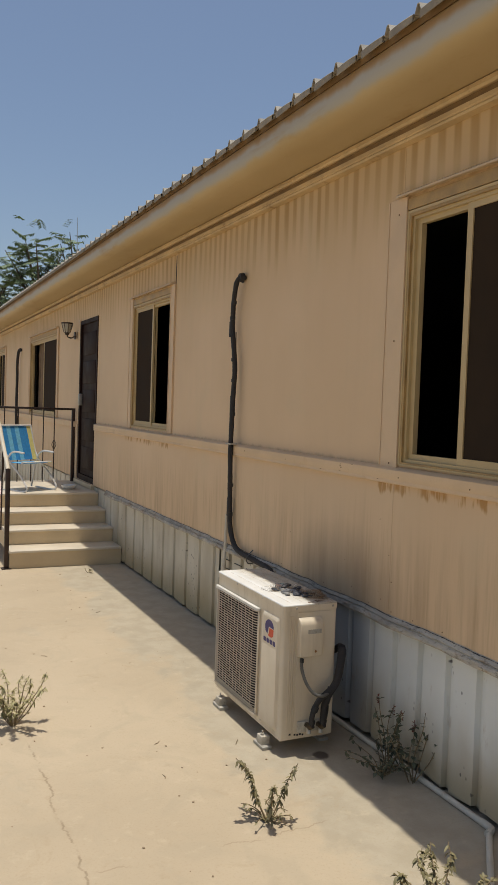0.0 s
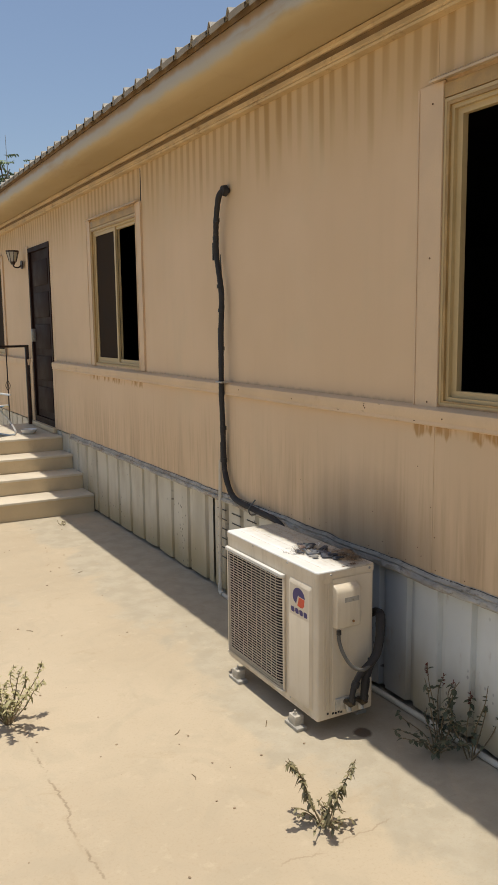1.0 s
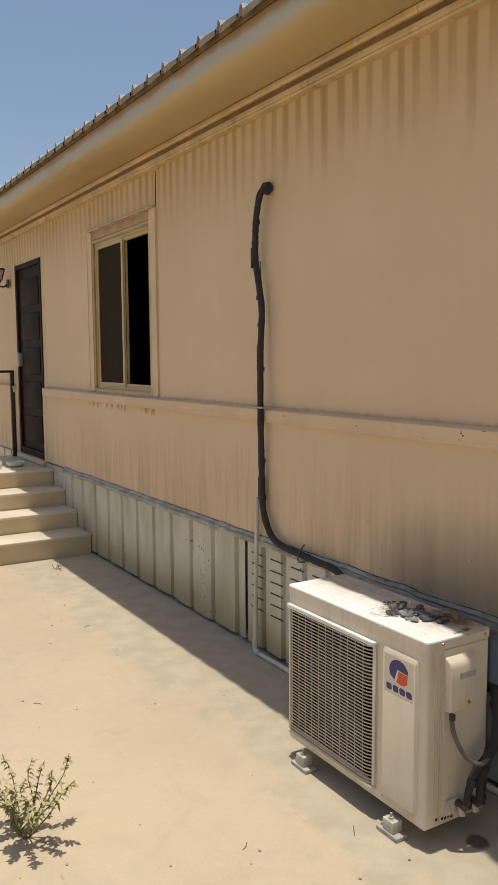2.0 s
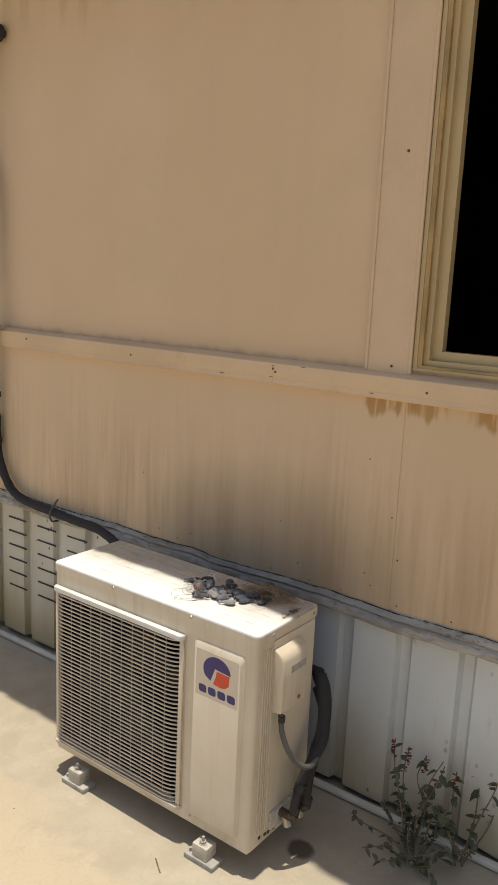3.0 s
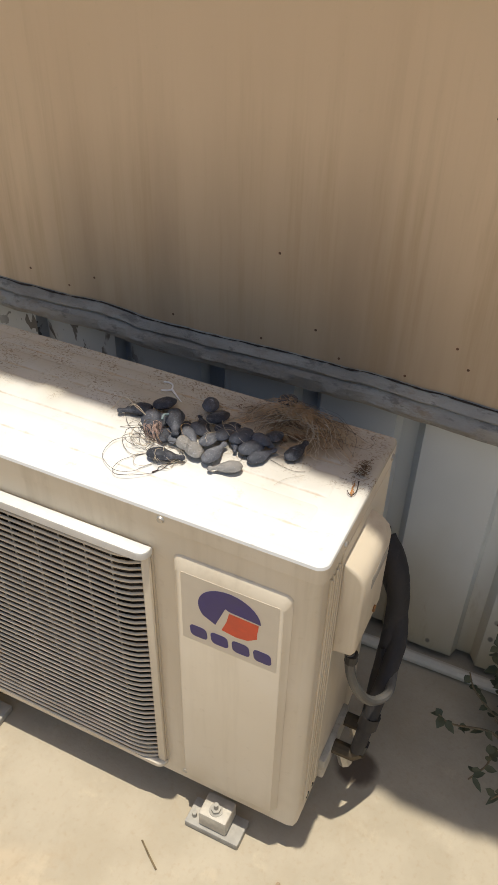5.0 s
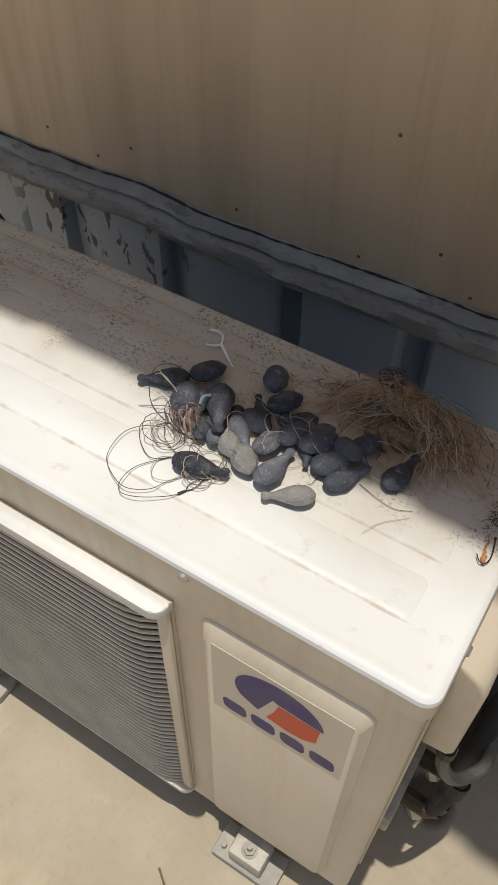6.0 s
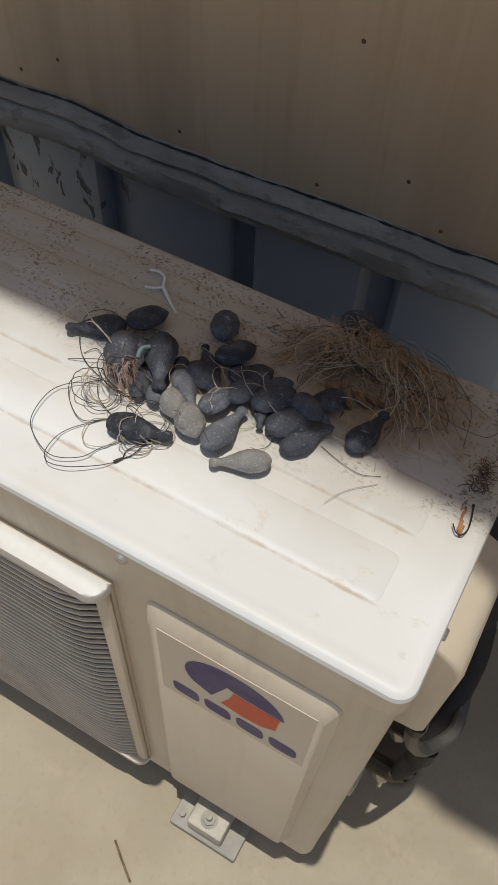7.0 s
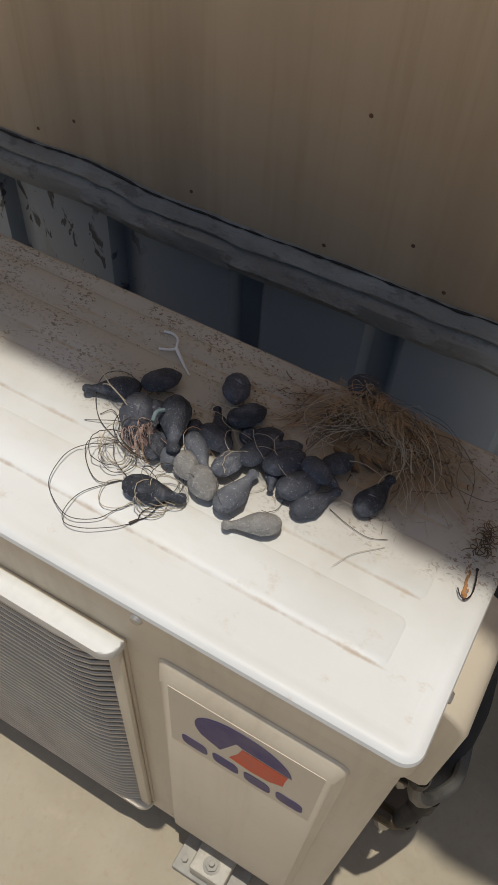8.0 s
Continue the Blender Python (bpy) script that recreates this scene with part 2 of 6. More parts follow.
def lid_material():
    """White enamel with dust and dark specks along the back and round the nest, and rust along the embossing."""
    k = Nodes("dusty_white_enamel", 0.42)
    c = k.mix(k.ramp(k.noise(4, 4), 0.3, 0.7), (0.735, 0.725, 0.68), (0.795, 0.788, 0.75))
    back = k.ramp(k.math("MULTIPLY_ADD", k.noise(6, 5), 0.16, k.x), -0.38, -0.22)
    nx, ny = k.math("ADD", k.x, 0.270), k.math("MULTIPLY", k.math("SUBTRACT", k.y, 0.135), 0.75)
    r = k.math("SQRT", k.math("ADD", k.math("MULTIPLY", nx, nx), k.math("MULTIPLY", ny, ny)))
    nest = k.ramp(k.math("MULTIPLY_ADD", k.noise(14, 4), 0.09, r), 0.19, 0.08)
    dust = k.math("MAXIMUM", k.math("MULTIPLY", back, 0.72), k.math("MULTIPLY", nest, 0.95))
    c = k.mix(dust, c, k.mix(nest, (0.365, 0.30, 0.185), (0.235, 0.16, 0.08)))
    specks = k.math("MULTIPLY", k.ramp(k.noise(330, 4, (1, 0.6, 1), rough=0.6, distort=0.6), 0.53, 0.61), k.ramp(k.noise(22, 5, rough=0.65), 0.40, 0.60, 0, 0.8))
    c = k.mix(k.math("MULTIPLY", specks, k.ramp(dust, 0.28, 0.58)), c, (0.17, 0.10, 0.045))
    faint = k.ramp(k.noise(5.5, 7, (1.2, 0.4, 1), rough=0.72), 0.50, 0.70, 0, 0.32)
    c = k.mix(faint, c, (0.66, 0.58, 0.42))
    c = k.mix(k.ramp(k.noise(48, 5, (1, 0.7, 1), rough=0.7), 0.60, 0.74, 0, 0.35), c, (0.55, 0.43, 0.27))
    for at in (-0.4685, -0.3995, -0.3245, -0.2735):
        d = k.math("ABSOLUTE", k.math("SUBTRACT", k.x, at))
        line = k.math("MULTIPLY", k.ramp(k.math("MULTIPLY_ADD", k.noise(60, 4), 0.005, d), 0.0050, 0.0020), k.ramp(k.noise(15, 6, (0.2, 1, 1), rough=0.7), 0.36, 0.64, 0.10, 0.62))
        line = k.math("MULTIPLY", line, k.math("MULTIPLY", k.ramp(k.y, 0.044, 0.056), k.ramp(k.y, 0.80, 0.785)))
        c = k.mix(line, c, (0.40, 0.25, 0.105))
    k.colour(c)
    k.rough(k.ramp(dust, 0, 0.5, 0.5, 0.85))
    k.bump(k.noise(110, 3), 0.2, 0.001)
    return k.m


def casing_material():
    k = Nodes("aged_white_casing", 0.45)
    c = k.mix(k.ramp(k.noise(2.5, 4), 0.3, 0.7), (0.635, 0.54, 0.395), (0.70, 0.61, 0.47))
    c = k.mix(k.ramp(k.noise(16, 5, (1, 1, 0.07), rough=0.62), 0.48, 0.70, 0, 0.48), c, (0.47, 0.385, 0.265))
    c = k.mix(k.ramp(k.noise(60, 3), 0.6, 0.8, 0, 0.2), c, (0.42, 0.32, 0.19))
    low = k.math("MULTIPLY", k.ramp(k.z, 0.2, 0.09), k.ramp(k.noise(9, 4), 0.4, 0.7, 0, 0.5))
    c = k.mix(low, c, (0.46, 0.35, 0.20))
    k.colour(c)
    k.bump(k.noise(150, 2), 0.08, 0.001)
    return k.m


def lead_material(name, dark, light, bloom):
    """Oxidised lead: a tone of its own for each piece, chalky bloom, bright scratches and brown dirt."""
    k = Nodes(name, 0.55)
    rnd = k.n.new("ShaderNodeObjectInfo").outputs["Random"]
    c = k.mix(rnd, dark, light)
    c = k.mix(k.ramp(k.noise(45, 6, rough=0.72, distort=0.4), 0.45, 0.68, 0, 0.75), c, bloom)
    c = k.mix(k.ramp(k.noise(420, 3, rough=0.7), 0.60, 0.68, 0, 0.55), c, tuple(min(0.5, q * 2.4) for q in bloom))
    c = k.mix(k.ramp(k.noise(160, 4, (1, 0.25, 1), rough=0.7), 0.63, 0.70, 0, 0.7), c, tuple(min(0.55, q * 2.6) for q in bloom))
    c = k.mix(k.ramp(k.noise(55, 4), 0.6, 0.75, 0, 0.4), c, (0.13, 0.095, 0.065))
    k.colour(c)
    k.rough(k.ramp(k.noise(70, 3), 0.3, 0.7, 0.38, 0.75))
    k.bump(k.math("ADD", k.noise(120, 5, rough=0.7), k.math("MULTIPLY", k.noise(700, 2), 0.25)), 0.9, 0.003)
    return k.m


def glass_material():
    k = Nodes("dark_window_glass", 0.03)
    k.colour((0.32, 0.33, 0.33))
    k.b.inputs["Transmission Weight"].default_value = 1.0
    return k.m


def leaf_material(name, a, b):
    k = Nodes(name, 0.6)
    rnd = k.n.new("ShaderNodeNewGeometry").outputs["Random Per Island"]
    k.colour(k.mix(k.ramp(k.noise(30, 3), 0.35, 0.7, 0, 0.5), k.mix(rnd, a, b), tuple(q * 0.6 for q in a)))
    k.b.inputs["Subsurface Weight"].default_value = 0.0
    return k.m


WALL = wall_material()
GROUND = ground_material()
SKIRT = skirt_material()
FLASH = flashing_material()
LID = lid_material()
CASE = casing_material()
LEAD = lead_material("oxidised_lead", (0.016, 0.018, 0.024), (0.060, 0.064, 0.078), (0.115, 0.12, 0.138))
SCUFFED = lead_material("scuffed_lead", (0.075, 0.08, 0.095), (0.13, 0.135, 0.15), (0.21, 0.215, 0.225))
CHALK = lead_material("chalky_lead", (0.20, 0.19, 0.175), (0.28, 0.265, 0.24), (0.40, 0.38, 0.345))
GLASS = glass_material()
TRIM = simple("cream_painted_trim", (0.66, 0.505, 0.325), 0.6, var=0.14, scale=3, stain=(0.36, 0.22, 0.09), amount=0.55)
RAIL = simple("peach_painted_strip", (0.67, 0.485, 0.30), 0.55, var=0.08, scale=2.5, stain=(0.46, 0.29, 0.13), amount=0.35)
CORNICE = simple("yellowed_cornice", (0.56, 0.40, 0.205), 0.6, var=0.2, scale=4, stain=(0.24, 0.13, 0.045), amount=0.7)
GROOVE = simple("brown_cornice_groove", (0.23, 0.135, 0.05), 0.75, var=0.25, scale=6)
EAVES = eaves_material()
LIP = simple("dull_roof_edge", (0.30, 0.25, 0.175), 0.6, var=0.25, scale=9, stain=(0.17, 0.11, 0.06), amount=0.6)
ROOF = simple("galvanised_roof_sheet", (0.52, 0.47, 0.38), 0.45, metal=0.25, var=0.15, scale=3, stain=(0.33, 0.22, 0.11), amount=0.4)
ALU = simple("cream_aluminium", (0.52, 0.385, 0.19), 0.45, var=0.08, scale=5)
ALU_DARK = simple("stained_shaded_jamb", (0.42, 0.27, 0.105), 0.5, var=0.25, scale=7)
SCREEN = simple("dusty_insect_screen", (0.034, 0.022, 0.013), 0.9, var=0.2, scale=4, fine=400, spec=0.15)
CURTAIN = simple("brown_curtain", (0.20, 0.135, 0.08), 0.9, var=0.3, scale=6)
DOOR = simple("dark_brown_door", (0.024, 0.011, 0.008), 0.6, var=0.25, scale=6, spec=0.12)
# near black: the unlit room's shade is put into this colour
INSIDE = simple("room_shade_colour", (0.045, 0.038, 0.034), 0.9)
STEP = simple("beige_tile_step", (0.60, 0.47, 0.29), 0.5, var=0.1, scale=3, stain=(0.42, 0.31, 0.18), amount=0.4)
TREAD = simple("pale_tile_tread", (0.66, 0.58, 0.45), 0.4, var=0.07, scale=3, stain=(0.5, 0.4, 0.26), amount=0.3)
IRON = simple("dark_brown_iron", (0.05, 0.032, 0.026), 0.45, metal=0.4, var=0.3, scale=12, stain=(0.16, 0.07, 0.03), amount=0.4)
RUBBER = simple("black_pipe_insulation", (0.028, 0.025, 0.024), 0.75, var=0.3, scale=20, stain=(0.10, 0.08, 0.06), amount=0.5, bump=0.6)
CABLE = simple("grey_cable_sheath", (0.10, 0.095, 0.085), 0.5, var=0.2, scale=30)
PVC = simple("dusty_white_pipe", (0.62, 0.56, 0.45), 0.5, var=0.12, scale=10, stain=(0.33, 0.24, 0.14), amount=0.5)
GRILLE = simple("cream_grille_wire", (0.60, 0.505, 0.37), 0.4, var=0.12, scale=15, stain=(0.34, 0.24, 0.14), amount=0.4)
# coil brown taken near black to carry the shade behind the grille
CAVITY = simple("coil_with_recess_shade", (0.030, 0.020, 0.013), 0.8, var=0.3, scale=20)
STEEL = simple("zinc_steel", (0.48, 0.45, 0.40), 0.4, metal=0.7, var=0.2, scale=40, stain=(0.22, 0.13, 0.07), amount=0.4)
SHADE_STEEL = simple("dirty_shaded_steel", (0.40, 0.37, 0.31), 0.7, var=0.25, scale=30, stain=(0.20, 0.15, 0.09), amount=0.5)
BRASS = simple("dull_brass", (0.10, 0.075, 0.045), 0.55, metal=0.5, var=0.3, scale=40)
PURPLE = simple("faded_violet_print", (0.05, 0.036, 0.155), 0.5, var=0.12, scale=40)
RED = simple("faded_red_print", (0.68, 0.085, 0.03), 0.5, var=0.12, scale=40)
STICKER = simple("pale_sticker", (0.68, 0.595, 0.46), 0.4, var=0.04, scale=30)
BRACKET = simple("dirty_white_bracket", (0.50, 0.45, 0.36), 0.5, var=0.2, scale=40, stain=(0.26, 0.19, 0.11), amount=0.5)
# whiter than the casing: sunlight on the visor is put into its colour
ENAMEL = simple("sunlit_enamel", (0.72, 0.695, 0.63), 0.45, var=0.08, scale=12, stain=(0.50, 0.40, 0.26), amount=0.3)
WHITE = simple("white_plastic", (0.78, 0.77, 0.73), 0.35, var=0.05, scale=30)
TAPE = simple("black_tape", (0.018, 0.016, 0.016), 0.5, var=0.3, scale=60)
LINE_PALE = simple("pale_fishing_line", (0.46, 0.385, 0.275), 0.35, var=0.2, scale=60)
LINE_BROWN = simple("brown_fishing_line", (0.43, 0.265, 0.13), 0.5, var=0.35, scale=50)
LINE_DARK = simple("dark_fishing_line", (0.08, 0.065, 0.05), 0.45, var=0.3, scale=60)
OLD_RUST = simple("brown_screw_rust", (0.15, 0.075, 0.035), 0.9, var=0.4, scale=200)
RUST = simple("orange_rust", (0.34, 0.16, 0.055), 0.9, var=0.4, scale=90)
DEBRIS = simple("brown_husk", (0.17, 0.095, 0.045), 0.85, var=0.4, scale=60)
BLUE = simple("blue_woven_fabric", (0.03, 0.23, 0.50), 0.8, var=0.15, scale=40, fine=600)
BLUE_LIGHT = simple("pale_blue_fabric", (0.16, 0.45, 0.62), 0.8, var=0.15, scale=40, fine=600)
YELLOW = simple("yellow_fabric_edge", (0.62, 0.55, 0.20), 0.8, var=0.1, scale=40)
TUBE = simple("white_tube_frame", (0.66, 0.64, 0.60), 0.35, var=0.06, scale=20)
LAMP_GLASS = simple("frosted_lamp_glass", (0.42, 0.38, 0.30), 0.4, var=0.1, scale=20)
WILTED_LEAF = leaf_material("wilted_weed_leaf", (0.15, 0.13, 0.055), (0.33, 0.28, 0.14))
DRY_LEAF = leaf_material("dry_weed_leaf", (0.30, 0.265, 0.10), (0.50, 0.44, 0.22))
GREEN_LEAF = leaf_material("weed_leaf", (0.055, 0.066, 0.032), (0.135, 0.135, 0.068))
TREE_LEAF = leaf_material("tree_leaf", (0.09, 0.14, 0.06), (0.20, 0.27, 0.13))
STEM = simple("dry_stem", (0.20, 0.145, 0.075), 0.8, var=0.3, scale=50)
BARK = simple("grey_bark", (0.12, 0.09, 0.065), 0.9, var=0.3, scale=20)
REDDISH = simple("reddish_seed_head", (0.20, 0.06, 0.035), 0.8, var=0.4, scale=60)


# ---- mesh helpers ----
def box(bm, x0, x1, y0, y1, z0, z1):
    v = [bm.verts.new((x, y, z)) for x in (x0, x1) for y in (y0, y1) for z in (z0, z1)]
    for q in ((0, 1, 3, 2), (4, 6, 7, 5), (0, 4, 5, 1), (2, 3, 7, 6), (0, 2, 6, 4), (1, 5, 7, 3)):
        bm.faces.new([v[i] for i in q])
    return bm


def boxes(*sizes, bevel=0.0, seg=2):
    bm = bmesh.new()
    for s in sizes:
        box(bm, *s)
    if bevel:
        bmesh.ops.bevel(bm, geom=list(bm.edges), offset=bevel, segments=seg, affect="EDGES", profile=0.5)
    return bm


def smooth_path(pts, n=6):
    """A Catmull-Rom curve through the points."""
    p = [Vector(q) for q in pts]
    p = [p[0] * 2 - p[1]] + p + [p[-1] * 2 - p[-2]]
    out = []
    for i in range(1, len(p) - 2):
        for j in range(n):
            t = j / n
            a, b, c, d = p[i - 1], p[i], p[i + 1], p[i + 2]
            out.append(0.5 * (2 * b + (c - a) * t + (2 * a - 5 * b + 4 * c - d) * t * t + (3 * b - a - 3 * c + d) * t ** 3))
    out.append(p[-2])
    return out


def tube(bm, pts, r, sides=8, taper=1.0, wobble=0.0):
    pts = [Vector(q) for q in pts]
    rings, n = [], len(pts)
    side = None
    for i, q in enumerate(pts):
        d = (pts[min(i + 1, n - 1)] - pts[max(i - 1, 0)]).normalized()
        ref = side if side is not None and abs(side.dot(d)) < 0.95 else (Vector((0, 0, 1)) if abs(d.z) < 0.9 else Vector((1, 0, 0)))
        u = (ref - d * ref.dot(d)).normalized()
        side = u
        w = d.cross(u)
        rr = r * (1 + (taper - 1) * i / max(1, n - 1)) * (1 + wobble * random.uniform(-1, 1))
        rings.append([bm.verts.new(q + (u * math.cos(a) + w * math.sin(a)) * rr) for a in (2 * math.pi * s / sides for s in range(sides))])
    for a, b in zip(rings, rings[1:]):
        for s in range(sides):
            bm.faces.new((a[s], a[(s + 1) % sides], b[(s + 1) % sides], b[s]))
    bm.faces.new(rings[0][::-1])
    bm.faces.new(rings[-1])
    return bm


def disc(bm, at, axis, r, h, n=16, top=1.0):
    """A short cylinder from at along axis."""
    a = Vector(axis).normalized()
    return tube(bm, [Vector(at), Vector(at) + a * h], r, n, top)


def finish(bm, flat=35):
    bmesh.ops.recalc_face_normals(bm, faces=bm.faces)
    for f in bm.faces:
        f.smooth = True
    for e in bm.edges:
        e.smooth = len(e.link_faces) == 2 and e.calc_face_angle(0) < radians(flat)


def mesh_of(name, bm, material):
    finish(bm)
    me = bpy.data.meshes.new(name)
    bm.to_mesh(me)
    bm.free()
    me.materials.append(material)
    return me


def solid(name, bm, material, label, category, group="", kind=""):
    """A thing or piece of the setting that is one mesh."""
    return tagged(new(name, mesh_of(name, bm, material)), label, category, group, kind)


def thing(name, at, label, category, group="", kind=""):
    ob = new(name)
    ob.location = at
    ob.empty_display_size = 0.1
    return tagged(ob, label, category, group, kind)


def part(name, bm, material, parent, label="", kind=""):
    """A mesh in world places, as a part of a thing or of a part."""
    root, off = parent, Vector((0, 0, 0))
    while root is not None:
        off = off + root.location
        root = root.parent
    bmesh.ops.translate(bm, verts=bm.verts, vec=-off)
    ob = new(name, mesh_of(name, bm, material))
    ob.parent = parent
    return tagged(ob, label, kind=kind)


def again(name, me, parent, at):
    """One more piece on the mesh of another, moved by at."""
    ob = new(name, me)
    ob.parent = parent
    ob.location = at
    return ob


def sheet_with_holes(y0, y1, z0, z1, x0, x1, holes, step=None):
    """A wall slab in the y-z plane from x0 to x1 with rectangular holes (y0, y1, z0, z1)."""
    ys = sorted({y0, y1, *[v for h in holes for v in h[:2] if y0 < v < y1]})
    zs = sorted({z0, z1, *[v for h in holes for v in h[2:] if z0 < v < z1]})
    ny, nz = len(ys) - 1, len(zs) - 1

    def full(i, j):
        if not (0 <= i < ny and 0 <= j < nz):
            return False
        cy, cz = (ys[i] + ys[i + 1]) / 2, (zs[j] + zs[j + 1]) / 2
        return not any(h[0] < cy < h[1] and h[2] < cz < h[3] for h in holes)

    bm, at = bmesh.new(), {}

    def vert(x, i, j):
        if (x, i, j) not in at:
            at[x, i, j] = bm.verts.new((x, ys[i], zs[j]))
        return at[x, i, j]

    for i in range(ny):
        for j in range(nz):
            if not full(i, j):
                continue
            for x in (x0, x1):
                bm.faces.new([vert(x, *q) for q in ((i, j), (i + 1, j), (i + 1, j + 1), (i, j + 1))])
            for di, dj, a, b in ((-1, 0, (i, j), (i, j + 1)), (1, 0, (i + 1, j), (i + 1, j + 1)), (0, -1, (i, j), (i + 1, j)), (0, 1, (i, j + 1), (i + 1, j + 1))):
                if not full(i + di, j + dj):
                    bm.faces.new((vert(x0, *a), vert(x0, *b), vert(x1, *b), vert(x1, *a)))
    return bm


def extruded(profile, y0, y1):
    """A closed (x, z) profile drawn out along y."""
    bm = bmesh.new()
    a = [bm.verts.new((x, y0, z)) for x, z in profile]
    b = [bm.verts.new((x, y1, z)) for x, z in profile]
    n = len(profile)
    for i in range(n):
        bm.faces.new((a[i], a[(i + 1) % n], b[(i + 1) % n], b[i]))
    bm.faces.new(a)
    bm.faces.new(b[::-1])
    return bm


# ---- ground ----
def build_ground():
    bm = bmesh.new()
    xs = [-900, -60, -12, -6, -4, -3, -2.4, -2, -1.6, -1.2, -0.8, -0.4, 0, 0.6, 6, 12, 60, 900]
    ys = [-900, -60, -12, -6, -4, -3, -2, -1, 0, 1, 2, 3, 4, 5, 8, 12, 20, 60, 900]
    g = [[bm.verts.new((x, y, 0)) for y in ys] for x in xs]
    for i in range(len(xs) - 1):
        for j in range(len(ys) - 1):
            bm.faces.new((g[i][j], g[i + 1][j], g[i + 1][j + 1], g[i][j + 1]))
    return solid("ground", bm, GROUND, "sand-dusted cracked concrete yard in hard sun", "ground", kind="structure")


build_ground()

# ---- the prefabricated house ----
Y0, Y1, XB = -7.0, 17.0, 6.0
WINDOWS = [(-1.010, -0.128, 1.455, 2.705), (3.395, 4.56, 1.465, 2.70), (8.47, 10.78, 1.46, 2.69), (13.9, 15.2, 1.46, 2.69)]
DOOR_HOLE = (6.04, 6.96, 0.70, 2.735)
HOLES = WINDOWS + [DOOR_HOLE]
wall = thing("wall_west", (0, 0, 0.70), "peach painted metal-clad wall with brown run-off streaks", "wall", kind="structure")
seams = [Y0, -6.46, -3.29, -0.124, 3.285, 5.95, 7.06, 9.8, 12.9, Y1]
for i, (a, b) in enumerate(zip(seams, seams[1:])):
    lap = 0.0015 * (i % 2)
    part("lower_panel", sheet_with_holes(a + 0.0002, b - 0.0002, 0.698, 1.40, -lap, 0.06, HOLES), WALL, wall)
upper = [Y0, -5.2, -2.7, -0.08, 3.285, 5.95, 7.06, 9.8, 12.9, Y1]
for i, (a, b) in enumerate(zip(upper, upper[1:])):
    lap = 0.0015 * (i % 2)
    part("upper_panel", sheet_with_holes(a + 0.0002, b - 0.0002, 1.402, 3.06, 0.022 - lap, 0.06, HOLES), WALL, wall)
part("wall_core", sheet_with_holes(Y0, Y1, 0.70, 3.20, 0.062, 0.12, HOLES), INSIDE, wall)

for name, bm in (("wall_east", boxes((XB, XB + 0.1, Y0, Y1, 0, 3.2))), ("wall_south", boxes((0.12, XB, Y0, Y0 + 0.1, 0, 3.2))), ("wall_north", boxes((0.12, XB, Y1 - 0.1, Y1, 0, 3.2)))):
    solid(name, bm, WALL, "plain peach painted house wall", "wall", kind="structure")
# added lining hides the peach wall so that open windows stay dark
solid("lining", boxes((XB - 0.03, XB - 0.002, Y0 + 0.1, Y1 - 0.1, 0.702, 2.848)), INSIDE, "near-black sheet added inside the house wall for shade", "wall", kind="structure")
solid("floor", boxes((0.12, XB, Y0 + 0.1, Y1 - 0.1, 0.6, 0.7)), INSIDE, "house floor coloured near black for room shade", "floor", kind="structure")
solid("ceiling", boxes((0.12, XB, Y0 + 0.1, Y1 - 0.1, 2.85, 2.9)), INSIDE, "house ceiling coloured near black for room shade", "ceiling", kind="structure")

# skirting of trapezoid sheet below the wall, with recessed ribs at two pitches
PITCH = 0.207


def skirt_run(y0, y1):
    """Ribbed sheet; the sheets beyond the vents have wider pans."""
    pitch, first = (PITCH, 0.033) if y0 < 2.0 else (0.305, 2.51)
    bm = bmesh.new()
    pts = []
    k0, k1 = math.floor((y0 - first) / pitch) - 1, math.ceil((y1 - first) / pitch) + 1
    for k in range(k0, k1):
        c = first + k * pitch
        pts += [(c - 0.034, 0.013), (c - 0.018, 0.040), (c + 0.014, 0.040), (c + 0.022, 0.014)]
        pts += [(c + 0.075, 0.012), (c + 0.13, 0.013)]
    pts = [(y, x) for y, x in pts if y0 + 0.002 < y < y1 - 0.002]
    pts = [(y0, pts[0][1])] + pts + [(y1, pts[-1][1])]
    rows = []
    for z in (0.026, 0.045, 0.2, 0.45, 0.68):
        rows.append([bm.verts.new((x + 0.004 * noise.noise((y * 4, z * 3, 1)), y, z + (0.022 * noise.noise((y * 4, 3, 0)) if z < 0.03 else 0))) for y, x in pts])
    for a, b in zip(rows, rows[1:]):
        for i in range(len(pts) - 1):
            bm.faces.new((a[i], a[i + 1], b[i + 1], b[i]))
    back = [bm.verts.new((0.07, y, z)) for y, z in ((y0, 0.0), (y1, 0.0), (y1, 0.68), (y0, 0.68))]
    bm.faces.new(back)
    return bm


skirt = thing("skirting", (0, 0, 0), "faded blue-grey ribbed metal skirting below the wall", "skirting", kind="structure")
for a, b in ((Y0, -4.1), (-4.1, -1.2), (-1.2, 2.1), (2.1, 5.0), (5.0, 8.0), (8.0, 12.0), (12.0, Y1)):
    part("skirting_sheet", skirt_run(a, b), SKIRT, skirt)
slit = None
for c in (1.955, 1.75, 1.545, 1.345):
    for r in range(6):
        z = 0.582 - 0.0655 * r
        if slit is None:
            slit = part("vent_slit", boxes((0.0085, 0.013, c - 0.062, c + 0.062, z - 0.003, z + 0.003)), TAPE, skirt)
            first = (c, z)
        else:
            again("vent_slit", slit.data, skirt, (0, c - first[0], z - first[1]))

